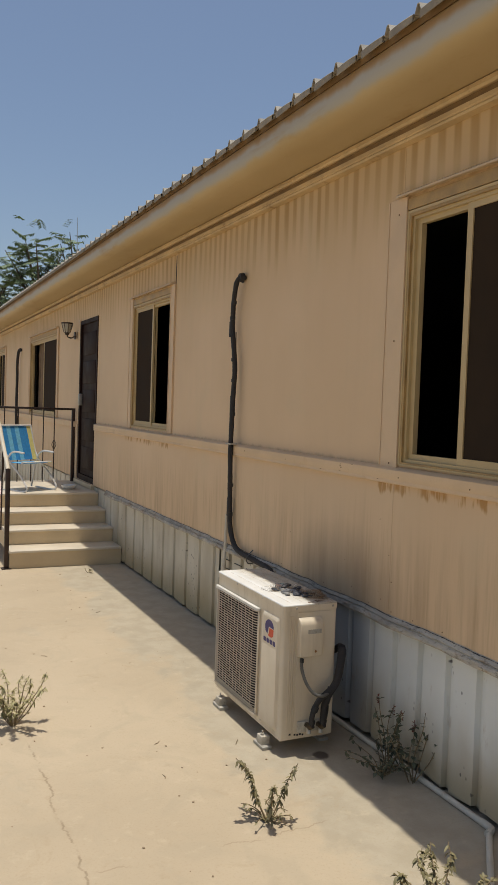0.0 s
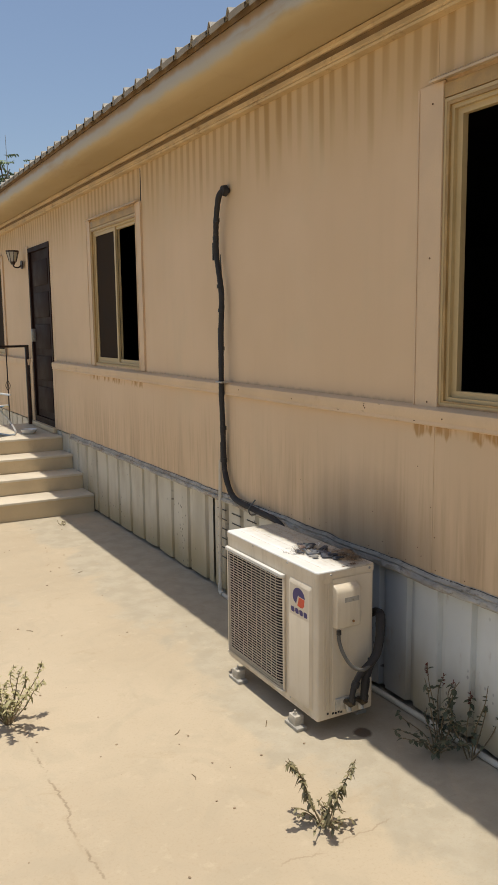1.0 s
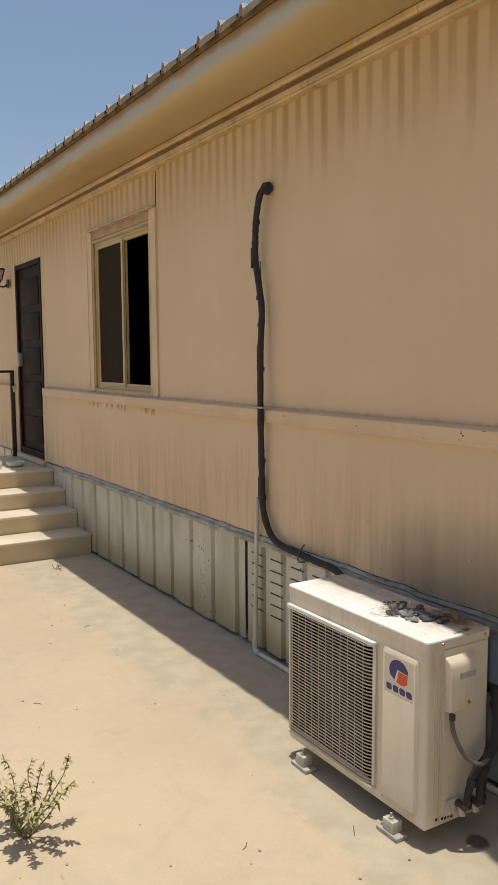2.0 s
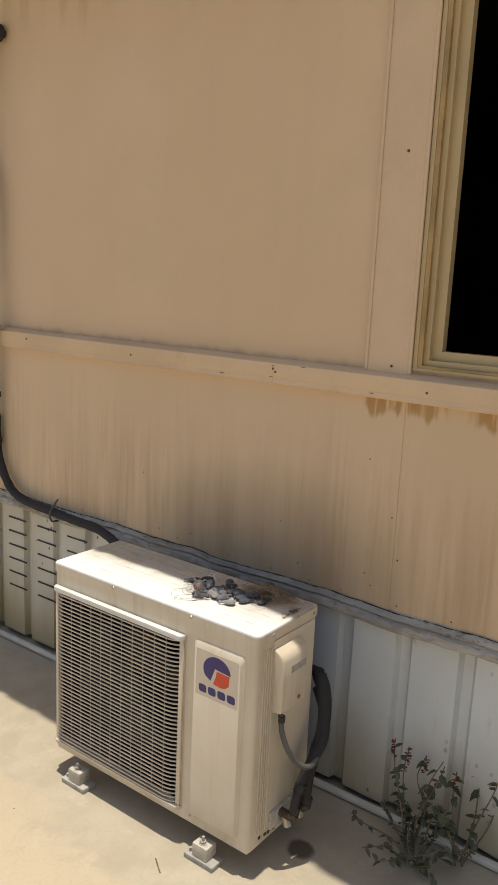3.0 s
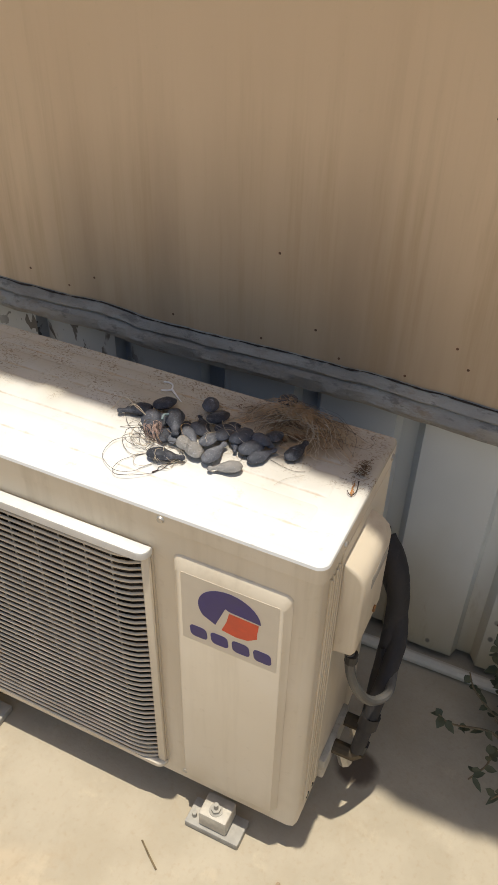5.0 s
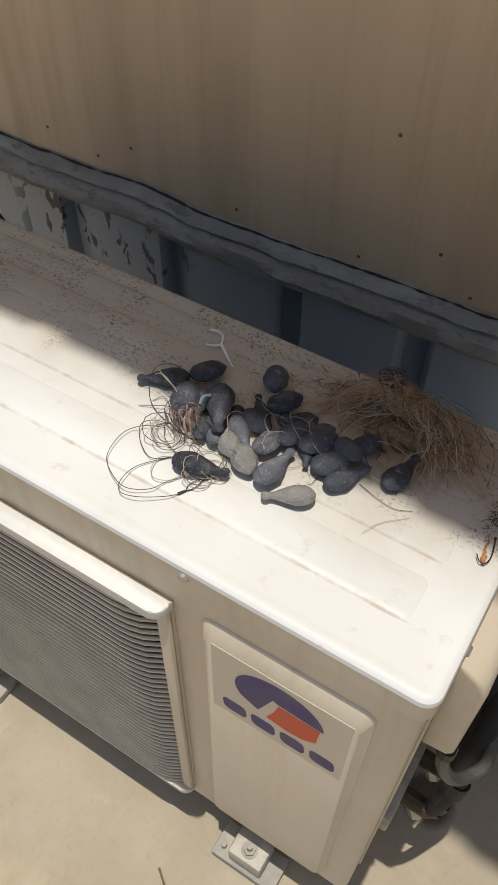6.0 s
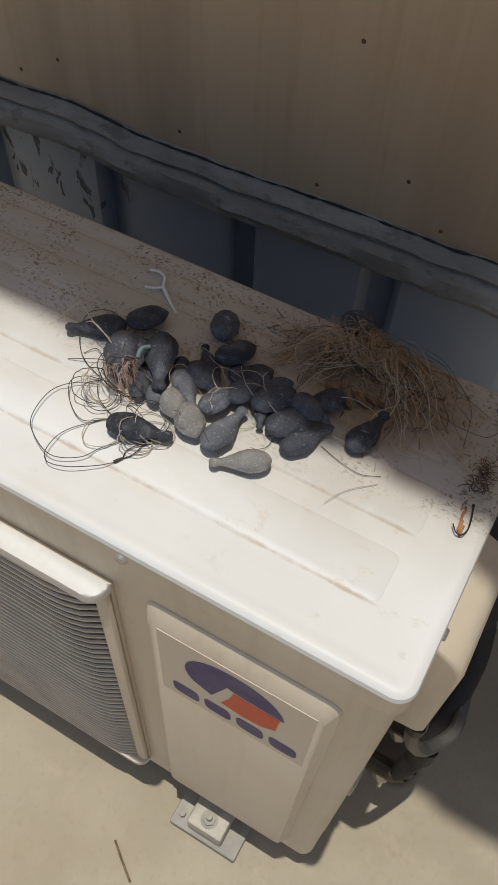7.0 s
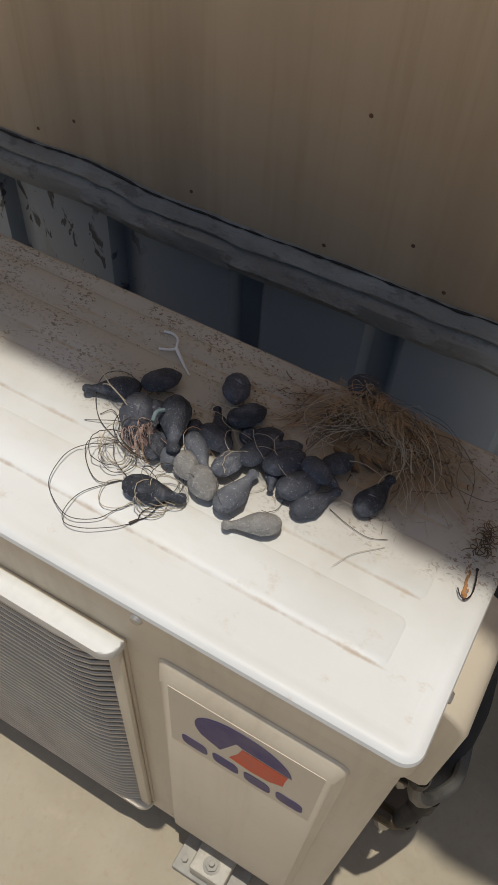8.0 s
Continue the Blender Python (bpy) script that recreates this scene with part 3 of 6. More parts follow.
# wavy flashing on top of the skirting


def edge_wave(y):
    return 0.009 * noise.noise((y * 3.1, 0, 0)) + 0.006 * noise.noise((y * 8, 4, 0)) + 0.002 * noise.noise((y * 23, 8, 0))


bm = bmesh.new()
rows = []
n = 900
for i in range(n + 1):
    y = -4.2 + 9.6 * i / n
    w = edge_wave(y)
    u = 0.008 * noise.noise((y * 11, 9, 0)) + 0.006 * noise.noise((y * 31, 2, 0))
    d = 0.009 * noise.noise((y * 4.0, 7, 0))
    rows.append([bm.verts.new(p) for p in ((0.01, y, 0.722), (-0.004, y, 0.704 + w), (-0.013 + u, y, 0.697 + w + u), (-0.019 + u * 0.7 + d * 0.5, y, 0.690 + w), (-0.013 + d, y, 0.683 + w * 0.8 - u * 0.4), (-0.026 + d - u, y, 0.677 + w * 0.6 + u * 0.5), (-0.031 + d + u * 0.6, y, 0.664 + w * 0.4), (-0.027 + d, y, 0.652 + w), (-0.018 + d, y, 0.650 + w), (0.016, y, 0.668))])
for a, b in zip(rows, rows[1:]):
    for i in range(9):
        bm.faces.new((a[i], a[i + 1], b[i + 1], b[i]))
solid("flashing", bm, FLASH, "dented weathered grey metal flashing strip", "flashing", kind="structure")
# torn lower edge of the wall sheet: a thin dark tube added to draw its gap
bm = bmesh.new()
pts = [(-0.0055, -4.2 + 9.6 * i / 900, 0.7062 + edge_wave(-4.2 + 9.6 * i / 900)) for i in range(901)]
tube(bm, pts, 0.0013, 5, wobble=0.7)
solid("gap_line", bm, CAVITY, "thin dark tube standing for the gap along the flashing", "sealant", kind="structure")

# rail strip at sill height, in lengths
rail = thing("sill_strip", (0, 0, 1.36), "peach painted metal strip along the wall at sill height", "trim", kind="structure")
for i, (a, b) in enumerate(((Y0, -3.0), (-3.0, 0.3455), (0.346, 1.612), (1.6125, 5.97))):
    part("strip_length", extruded([(0.003, 1.362), (-0.024, 1.364), (-0.028, 1.370), (-0.0265, 1.384), (-0.029, 1.388), (-0.028, 1.432), (-0.022, 1.437), (0.024, 1.446)], a, b), RAIL, rail)
part("strip_length", extruded([(0.003, 1.362), (-0.024, 1.364), (-0.028, 1.432), (0.024, 1.444)], 7.05, Y1), RAIL, rail)
screw = part("screw", disc(bmesh.new(), (-0.0285, 0.335, 1.405), (-1, 0, 0), 0.004, 0.0012, 10), OLD_RUST, rail)
for y, z in ((-0.199, 1.40), (-0.72, 1.40), (0.345, 1.415), (1.0, 1.40), (1.62, 1.41), (-1.4, 1.40)):
    again("screw", screw.data, rail, (0, y - 0.335, z - 1.405))

# rusty screws in the lower sheet
screw_a = part("wall_screw", disc(bmesh.new(), (0.0004, 0.223, 0.768), (-1, 0, 0), 0.0027, 0.0022, 7), OLD_RUST, wall)
for y, z in ((0.174, 0.722), (-0.055, 0.765), (-0.15, 0.723), (0.765, 0.728), (0.70, 0.76), (0.86, 0.745), (0.52, 0.724), (-0.03, 0.80), (0.05, 0.722), (-0.33, 0.725), (-0.55, 0.73), (0.33, 0.722), (1.05, 0.73), (1.3, 0.725), (-0.14, 0.87), (-0.11, 1.0), (0.95, 0.95), (0.30, 0.90), (-0.02, 1.17)):
    again("wall_screw", screw_a.data, wall, (0.0 if y > -0.124 else -0.0015, y - 0.223, z - 0.768))
for y, z, w, h in ((0.765, 0.727, 0.022, 0.010), (0.757, 0.738, 0.010, 0.012), (0.86, 0.748, 0.016, 0.006), (0.225, 0.771, 0.010, 0.004)):
    part("rust_flake", boxes((-0.0012, 0.0004, y - w / 2, y + w / 2, z - h / 2, z + h / 2), bevel=0.0005, seg=1), OLD_RUST, wall)
for y, z, w in ((0.345, 1.424, 0.022), (0.352, 1.388, 0.030), (0.23, 1.431, 0.03), (0.56, 1.379, 0.025), (-0.02, 1.378, 0.02)):
    part("paint_chip", boxes((-0.0293, -0.0262, y - w / 3, y + w / 4, z - 0.0010, z + 0.0010), bevel=0.0004, seg=1), OLD_RUST, rail, "dark chipped paint")

# cornice: two beads with a brown groove between, soffit, fascia, roof edge
corn = thing("cornice", (0, 0, 3.03), "yellowed cornice moulding with a brown groove", "trim", kind="structure")
for a, b in ((Y0, -1.3), (-1.3, 0.62), (0.622, 3.0), (3.002, 8.0), (8.002, Y1)):
    part("lower_bead", extruded([(0.024, 3.032), (-0.022, 3.034), (-0.026, 3.044), (-0.022, 3.052), (-0.030, 3.058), (-0.030, 3.076), (0.024, 3.080)], a, b), CORNICE, corn)
    part("groove", extruded([(0.024, 3.080), (-0.016, 3.081), (-0.016, 3.108), (0.024, 3.110)], a, b), GROOVE, corn)
    part("upper_bead", extruded([(0.024, 3.110), (-0.030, 3.110), (-0.040, 3.120), (-0.040, 3.138), (-0.030, 3.146), (0.024, 3.146)], a, b), CORNICE, corn)
EAVE = -0.355
fas = thing("fascia", (EAVE, 0, 3.18), "rolled metal fascia and soffit, rust-stained along its top", "fascia", kind="structure")
curl = smooth_path([(EAVE + 0.012, 0, 3.296), (EAVE - 0.006, 0, 3.282), (EAVE - 0.008, 0, 3.245), (EAVE - 0.002, 0, 3.205), (EAVE + 0.018, 0, 3.172), (EAVE + 0.055, 0, 3.153), (EAVE + 0.11, 0, 3.145), (-0.12, 0, 3.146), (0.024, 0, 3.148)], 5)
for a, b in ((Y0, 1.32), (1.3205, 6.2), (6.2005, Y1)):
    part("rolled_sheet", extruded([(q.x, q.z) for q in curl] + [(0.024, 3.20), (EAVE + 0.06, 3.296)], a, b), EAVES, fas)


def roof_sheet(x0, z0, x1, z1, y0, y1, pitch=0.213, phase=-0.052):
    """Corrugated sheet: flat pans and narrow upstanding ribs, with thickness."""
    bm = bmesh.new()
    prof = []
    k0, k1 = math.ceil((y0 - phase) / pitch), math.floor((y1 - phase) / pitch)
    for k in range(k0, k1 + 1):
        c = phase + k * pitch
        prof += [(c - 0.022, 0.0), (c - 0.006, 0.036), (c + 0.006, 0.036), (c + 0.022, 0.0), (c + 0.085, -0.004), (c + 0.13, -0.004)]
    top0 = [bm.verts.new((x0, y, z0 + h)) for y, h in prof]
    top1 = [bm.verts.new((x1, y, z1 + h)) for y, h in prof]
    low0 = [bm.verts.new((x0, y, z0 + h - 0.003)) for y, h in prof]
    low1 = [bm.verts.new((x1, y, z1 + h - 0.003)) for y, h in prof]
    for i in range(len(prof) - 1):
        bm.faces.new((top0[i], top0[i + 1], top1[i + 1], top1[i]))
        bm.faces.new((low0[i], low1[i], low1[i + 1], low0[i + 1]))
        bm.faces.new((top0[i], low0[i], low0[i + 1], top0[i + 1]))
    return bm


roof = thing("roof", (3, 5, 3.3), "corrugated metal roof with upstanding ribs", "roof", kind="structure")
part("roof_sheet", roof_sheet(EAVE - 0.03, 3.330, 3.05, 3.72, Y0 - 0.2, Y1 + 0.2), ROOF, roof)
part("roof_sheet", roof_sheet(XB + 0.45, 3.330, 3.05, 3.72, Y0 - 0.2, Y1 + 0.2), ROOF, roof)
# filler in dark brown: the roof edge's shadow line is in its colour
part("eave_filler", extruded([(EAVE + 0.004, 3.2965), (EAVE - 0.002, 3.324), (EAVE + 0.3, 3.345), (EAVE + 0.3, 3.2965)], Y0, Y1), GROOVE, roof, "filler strip coloured dark for shade below the sheet")
lip = None
for k in range(-30, 80):
    y = -0.052 + 0.213 * k
    if lip is None:
        y_first, bm, rows = y, bmesh.new(), []
        for i in range(9):
            f = i / 8
            top, low = 3.334 + 0.004 * math.sin(math.pi * f), 3.302 - 0.008 * f
            yy = y + 0.024 + 0.166 * f
            rows.append([bm.verts.new(q) for q in ((EAVE - 0.030, yy, top), (EAVE - 0.038, yy, top - 0.008), (EAVE - 0.037, yy, low), (EAVE - 0.033, yy, low), (EAVE - 0.028, yy, top - 0.008))])
        for a, b in zip(rows, rows[1:]):
            for i in range(5):
                bm.faces.new((a[i], a[(i + 1) % 5], b[(i + 1) % 5], b[i]))
        lip = part("pan_lip", bm, LIP, roof, "turned-down edge of a roof pan")
    else:
        again("pan_lip", lip.data, roof, (0, y - y_first, 0))

# ---- windows ----


def window(name, y0, y1, z0, z1, label, curtain=False, open_high=True, board=0.112):
    """A sliding window: outer frame, two sashes, pane, insect screen, trim boards and a drip cap."""
    w = thing(name, (0, (y0 + y1) / 2, z0), label, "window", kind="structure")
    f, x0, x1 = 0.030, 0.027, 0.083
    part("window_frame", sheet_with_holes(y0 + 0.014, y1 - 0.014, z0 + 0.010, z1 - 0.014, x0, x1, [(y0 + f + 0.014, y1 - f - 0.014, z0 + f * 0.8 + 0.01, z1 - f - 0.014)]), ALU, w)
    part("jamb_lining", sheet_with_holes(y0 + 0.0005, y1 - 0.0005, z0 + 0.0005, z1 - 0.0005, 0.012, 0.082, [(y0 + 0.0135, y1 - 0.0135, z0 + 0.0095, z1 - 0.0135)]), ALU, w)
    # dark bead: the thin shadow line in the jamb is put into its colour
    part("jamb_stop", sheet_with_holes(y0 + 0.014, y1 - 0.014, z0 + 0.010, z1 - 0.014, 0.0135, 0.0268, [(y0 + 0.028, y1 - 0.028, z0 + 0.018, z1 - 0.028)]), ALU_DARK, w, "stop bead coloured dark for the jamb shadow line")
    mid, s = (y0 + y1) / 2, 0.036
    f += 0.006
    a0, a1, b0, b1 = mid - 0.022, y1 - f, y0 + f, mid + 0.022
    zz0, zz1 = z0 + f * 0.8 + 0.002, z1 - f - 0.002
    # both sashes stand at one end, so that the other half is open to the dark room
    c0, c1 = (b0, b1) if open_high else (a0, a1)
    near = part("sash", sheet_with_holes(c0, c1, zz0, zz1, 0.035, 0.053, [(c0 + s, c1 - s, zz0 + s, zz1 - s)]), ALU, w)
    part("insect_screen", boxes((0.042, 0.045, c0 + s, c1 - s, zz0 + s, zz1 - s)), SCREEN, near, "grey-brown dusty insect screen")
    far = part("sash", sheet_with_holes(c0, c1, zz0, zz1, 0.059, 0.077, [(c0 + s, c1 - s, zz0 + s, zz1 - s)]), ALU, w)
    part("pane", boxes((0.066, 0.070, c0 + s, c1 - s, zz0 + s, zz1 - s)), GLASS, far, "dark glass pane")
    o0, o1 = (a0, a1) if open_high else (b0, b1)
    part("track_rim", sheet_with_holes(o0, o1, zz0, zz1, 0.045, 0.073, [(o0 + (0.023 if open_high else 0.038), o1 - (0.038 if open_high else 0.023), zz0 + 0.03, zz1 - 0.03)]), ALU, w)
    for q in (y1 + 0.006, y1 + board - 0.004, y0 - 0.006, y0 - board + 0.004):
        part("board_bead", boxes((0.004, 0.0078, q - 0.005, q + 0.005, z0 - 0.012, z1 + 0.07), bevel=0.0015, seg=1), RAIL, w)
    part("side_board", boxes((0.008, 0.0215, y1 + 0.002, y1 + board, z0 - 0.014, z1 + 0.075), bevel=0.002, seg=1), RAIL, w, "flat painted board")
    part("side_board", boxes((0.008, 0.0215, y0 - board, y0 - 0.002, z0 - 0.014, z1 + 0.075), bevel=0.002, seg=1), RAIL, w, "flat painted board")
    part("header", boxes((0.010, 0.0215, y0 - 0.001, y1 + 0.001, z1 + 0.004, z1 + 0.06)), ALU_DARK, w, "stained header strip")
    part("drip_cap", extruded([(0.022, z1 + 0.104), (-0.006, z1 + 0.092), (-0.022, z1 + 0.080), (-0.024, z1 + 0.070), (-0.012, z1 + 0.074), (0.022, z1 + 0.080)], y0 - 0.06, y1 + 0.06), TRIM, w, "bent sheet drip cap")
    if curtain:
        bm = bmesh.new()
        top, low = [], []
        for i in range(60):
            y = y0 + 0.05 + (y1 - y0 - 0.1) * i / 59
            x = 0.15 + 0.02 * math.sin(i * 1.1) + 0.008 * math.sin(i * 2.7)
            top.append(bm.verts.new((x, y, z1 - 0.04)))
            low.append(bm.verts.new((x, y, z0 + 0.02)))
        for i in range(59):
            bm.faces.new((low[i], low[i + 1], top[i + 1], top[i]))
        part("curtain", bm, CURTAIN, w, "drawn brown curtain")
    return w


window("window_1", *WINDOWS[0], "cream sliding window, half open, with an insect screen", board=0.155)
for z in (1.462, 2.075, 2.70):
    part("board_screw", disc(bmesh.new(), (0.0076, -0.062, z), (-1, 0, 0), 0.0042, 0.002, 8), OLD_RUST, bpy.data.objects["window_1"])
window("window_2", *WINDOWS[1], "cream sliding window with dusty screen, half open", open_high=False)
window("window_3", *WINDOWS[2], "wide sliding window with drawn brown curtains", True)
window("window_4", *WINDOWS[3], "far sliding window with drawn brown curtains", True)

bm = bmesh.new()
tube(bm, [(0.0205, 3.29, 3.02), (0.0175, 3.293, 2.75), (0.0205, 3.290, 2.40), (0.0215, 3.287, 2.0)], 0.004, 5, 0.3)
solid("panel_gap", bm, TAPE, "dark gap at a lifted wall panel edge", "gap", kind="structure")

# ---- door and lamp ----
y0, y1, z0, z1 = DOOR_HOLE
door = thing("door_1", (0.04, (y0 + y1) / 2, z0), "closed dark brown panelled metal entrance door", "door", kind="structure")
part("door_frame", sheet_with_holes(y0, y1, z0, z1, 0.010, 0.09, [(y0 + 0.05, y1 - 0.05, z0 + 0.07, z1 - 0.05)]), DOOR, door)
leaf = part("door_leaf", boxes((0.035, 0.075, y0 + 0.052, y1 - 0.052, z0 + 0.072, z1 - 0.052)), DOOR, door)
for k in range(5):
    a = z0 + 0.15 + k * 0.36
    part("door_panel", boxes((0.025, 0.0348, y0 + 0.14, y1 - 0.14, a, a + 0.28), bevel=0.006, seg=2), DOOR, leaf)
part("door_handle", boxes((-0.02, 0.0348, y1 - 0.13, y1 - 0.10, z0 + 0.95, z0 + 1.1), bevel=0.004), STEEL, leaf)
part("threshold", boxes((-0.03, 0.06, y0 - 0.02, y1 + 0.02, z0 - 0.055, z0 - 0.002), bevel=0.004), STEP, door, "pale stone threshold")
part("side_trim", boxes((0.008, 0.0215, y1 + 0.003, y1 + 0.08, z0, z1 + 0.03)), RAIL, door, "painted trim board")

lamp = thing("wall_lamp", (-0.12, 7.16, 2.560), "dark metal wall lantern with frosted glass on a scroll arm", "wall lamp")
part("back_plate", disc(bmesh.new(), (0.003, 7.21, 2.570), (-1, 0, 0), 0.05, 0.015, 20), IRON, lamp)
part("arm", tube(bmesh.new(), smooth_path([(-0.012, 7.21, 2.560), (-0.05, 7.20, 2.535), (-0.10, 7.18, 2.540), (-0.12, 7.16, 2.570)], 5), 0.009, 8), IRON, lamp)
part("cup", disc(bmesh.new(), (-0.12, 7.16, 2.565), (0, 0, 1), 0.022, 0.035, 12, 1.7), IRON, lamp)
part("shade", disc(bmesh.new(), (-0.12, 7.16, 2.600), (0, 0, 1), 0.04, 0.11, 8, 1.75), LAMP_GLASS, lamp, "frosted glass")
part("rim", disc(bmesh.new(), (-0.12, 7.16, 2.710), (0, 0, 1), 0.078, 0.018, 8), IRON, lamp)
for k in range(8):
    a = math.pi * k / 4
    part("cage_bar", tube(bmesh.new(), [(-0.12 + 0.042 * math.cos(a), 7.16 + 0.042 * math.sin(a), 2.600), (-0.12 + 0.074 * math.cos(a), 7.16 + 0.074 * math.sin(a), 2.712)], 0.004, 5), IRON, lamp)

# ---- steps and landing ----
steps = thing("entrance_steps", (-0.55, 5.5, 0), "four beige tiled steps up to a landing before the door", "steps", kind="structure")
ZS, YS = (0.180, 0.335, 0.485, 0.640), (4.76, 5.11, 5.45, 5.80)
for k, (z, y) in enumerate(zip(ZS, YS)):
    low = ZS[k - 1] - 0.0 if k else 0.0
    back = YS[k + 1] if k < 3 else 7.22
    part("riser", boxes((-1.14, 0.008, y + 0.006, back + (0.03 if k < 3 else 0), max(0.0, low - 0.03), z - 0.022)), STEP, steps)
    part("tread", boxes((-1.15, 0.008, y - 0.006, back + 0.004, z - 0.0215, z), bevel=0.003), TREAD, steps, "pale tile tread")

# railings
rail_far = thing("landing_railing", (-0.5, 7.10, 0.65), "dark iron railing with thin balusters and scroll knots", "railing")
part("end_post", boxes((-0.045, -0.003, 7.08, 7.122, 0.64, 1.605), bevel=0.004), IRON, rail_far)
part("end_post", boxes((-1.10, -1.058, 7.08, 7.122, 0.64, 1.605), bevel=0.004), IRON, rail_far)
part("handrail", boxes((-1.10, -0.003, 7.078, 7.124, 1.580, 1.607), bevel=0.003), IRON, rail_far)
for k, x in enumerate((-0.27, -0.41, -0.56, -0.73, -0.90, -1.03)):
    b = part("baluster", tube(bmesh.new(), [(x, 7.10, 0.642), (x, 7.10, 1.581)], 0.007, 6), IRON, rail_far)
    if k % 3 == 0:
        bm = bmesh.new()
        for q in range(4):
            a = q * math.pi / 2
            tube(bm, smooth_path([(x, 7.10, 1.06), (x + 0.024 * math.cos(a), 7.10 + 0.024 * math.sin(a), 1.11), (x + 0.024 * math.cos(a), 7.10 + 0.024 * math.sin(a), 1.14), (x, 7.10, 1.19)], 4), 0.004, 5)
        part("scroll_knot", bm, IRON, b)
rail_side = thing("stair_railing", (-1.1, 5.0, 0), "dark iron handrail beside the steps", "railing")
part("newel_post", boxes((-1.190, -1.145, 4.775, 4.82, 0.0, 1.01), bevel=0.004), IRON, rail_side)
part("foot_plate", boxes((-1.215, -1.12, 4.75, 4.845, 0.0, 0.008)), IRON, rail_side)
part("handrail", tube(bmesh.new(), [(-1.167, 4.79, 1.0), (-1.167, 5.80, 1.585), (-1.167, 7.08, 1.595)], 0.02, 8), TREAD, rail_side, "pale handrail")
for y in (5.20, 5.55, 5.95, 6.35, 6.75):
    zt = 1.0 + (y - 4.79) * 0.58 if y < 5.80 else 1.59
    part("baluster", tube(bmesh.new(), [(-1.172, y, 0.33 if y < 5.4 else (0.48 if y < 5.7 else 0.635)), (-1.167, y, zt)], 0.008, 6), IRON, rail_side)


def folding_chair():
    """Low beach chair with a striped sling on a white tube frame."""
    c = thing("folding_chair", (-0.72, 6.42, 0.65), "folding beach chair with blue striped sling and white tube frame", "chair")
    for dx in (-0.22, 0.22):
        x = -0.80 + dx
        part("side_frame", tube(bmesh.new(), smooth_path([(x, 6.62, 1.40), (x, 6.50, 1.05), (x, 6.22, 0.80), (x, 6.16, 0.665), (x, 6.50, 0.665)], 6), 0.011, 8), TUBE, c)
        part("rear_leg", tube(bmesh.new(), smooth_path([(x, 6.20, 1.10), (x, 6.40, 1.10), (x, 6.50, 0.98), (x, 6.58, 0.665)], 6), 0.011, 8), TUBE, c)
    part("cross_bar", tube(bmesh.new(), [(-1.02, 6.62, 1.40), (-0.58, 6.62, 1.40)], 0.011, 8), TUBE, c)
    part("cross_bar", tube(bmesh.new(), [(-1.02, 6.24, 0.985), (-0.58, 6.24, 0.985)], 0.011, 8), TUBE, c)
    for k in range(7):
        a = -1.01 + k * 0.06
        m = (BLUE, BLUE_LIGHT, BLUE, BLUE_LIGHT, BLUE, BLUE, YELLOW)[k]
        bm = bmesh.new()
        v = [bm.verts.new((x, y, z)) for y, z in ((6.485, 1.0), (6.62, 1.40), (6.623, 1.399), (6.488, 0.999)) for x in (a, a + 0.0595)]
        for q in ((0, 1, 3, 2), (2, 3, 5, 4), (4, 5, 7, 6), (6, 7, 1, 0), (0, 2, 4, 6), (1, 7, 5, 3)):
            bm.faces.new([v[i] for i in q])
        part("back_strip", bm, m, c)
        part("seat_strip", boxes((a, a + 0.0595, 6.22, 6.50, 0.975, 0.978)), m, c)
    c.location, c.rotation_euler = (-0.695, 6.23, 0.64), (0, 0, radians(31))
    return c


folding_chair()
bm = bmesh.new()
rings = []
for r, z in ((0.05, 0.652), (0.075, 0.668), (0.092, 0.70), (0.088, 0.70), (0.07, 0.672), (0.02, 0.662)):
    rings.append([bm.verts.new((-0.26 + r * math.cos(a), 6.20 + r * math.sin(a), z - 0.01)) for a in (2 * math.pi * k / 20 for k in range(20))])
for a, b in zip(rings, rings[1:]):
    for k in range(20):
        bm.faces.new((a[k], a[(k + 1) % 20], b[(k + 1) % 20], b[k]))
bm.faces.new(rings[-1])
bm.faces.new(rings[0])
solid("bowl", bm, WHITE, "small white bowl on the landing", "bowl")


# ---- the outdoor unit of the air conditioner ----
AX0, AX1, AW, AZ0 = -0.524, -0.226, 0.84, 0.078


def rounded_rect(x0, x1, y0, y1, r, n=6, back=None):
    """Outline from the front face's low-y end round the unit."""
    pts = []
    b = r if back is None else back
    for cx, cy, s, r in ((x0 + r, y0 + r, 180, r), (x1 - b, y0 + b, 270, b), (x1 - b, y1 - b, 0, b), (x0 + r, y1 - r, 90, r)):
        pts += [(cx + r * math.cos(radians(s + 90 * k / n)), cy + r * math.sin(radians(s + 90 * k / n))) for k in range(n + 1)]
    return pts


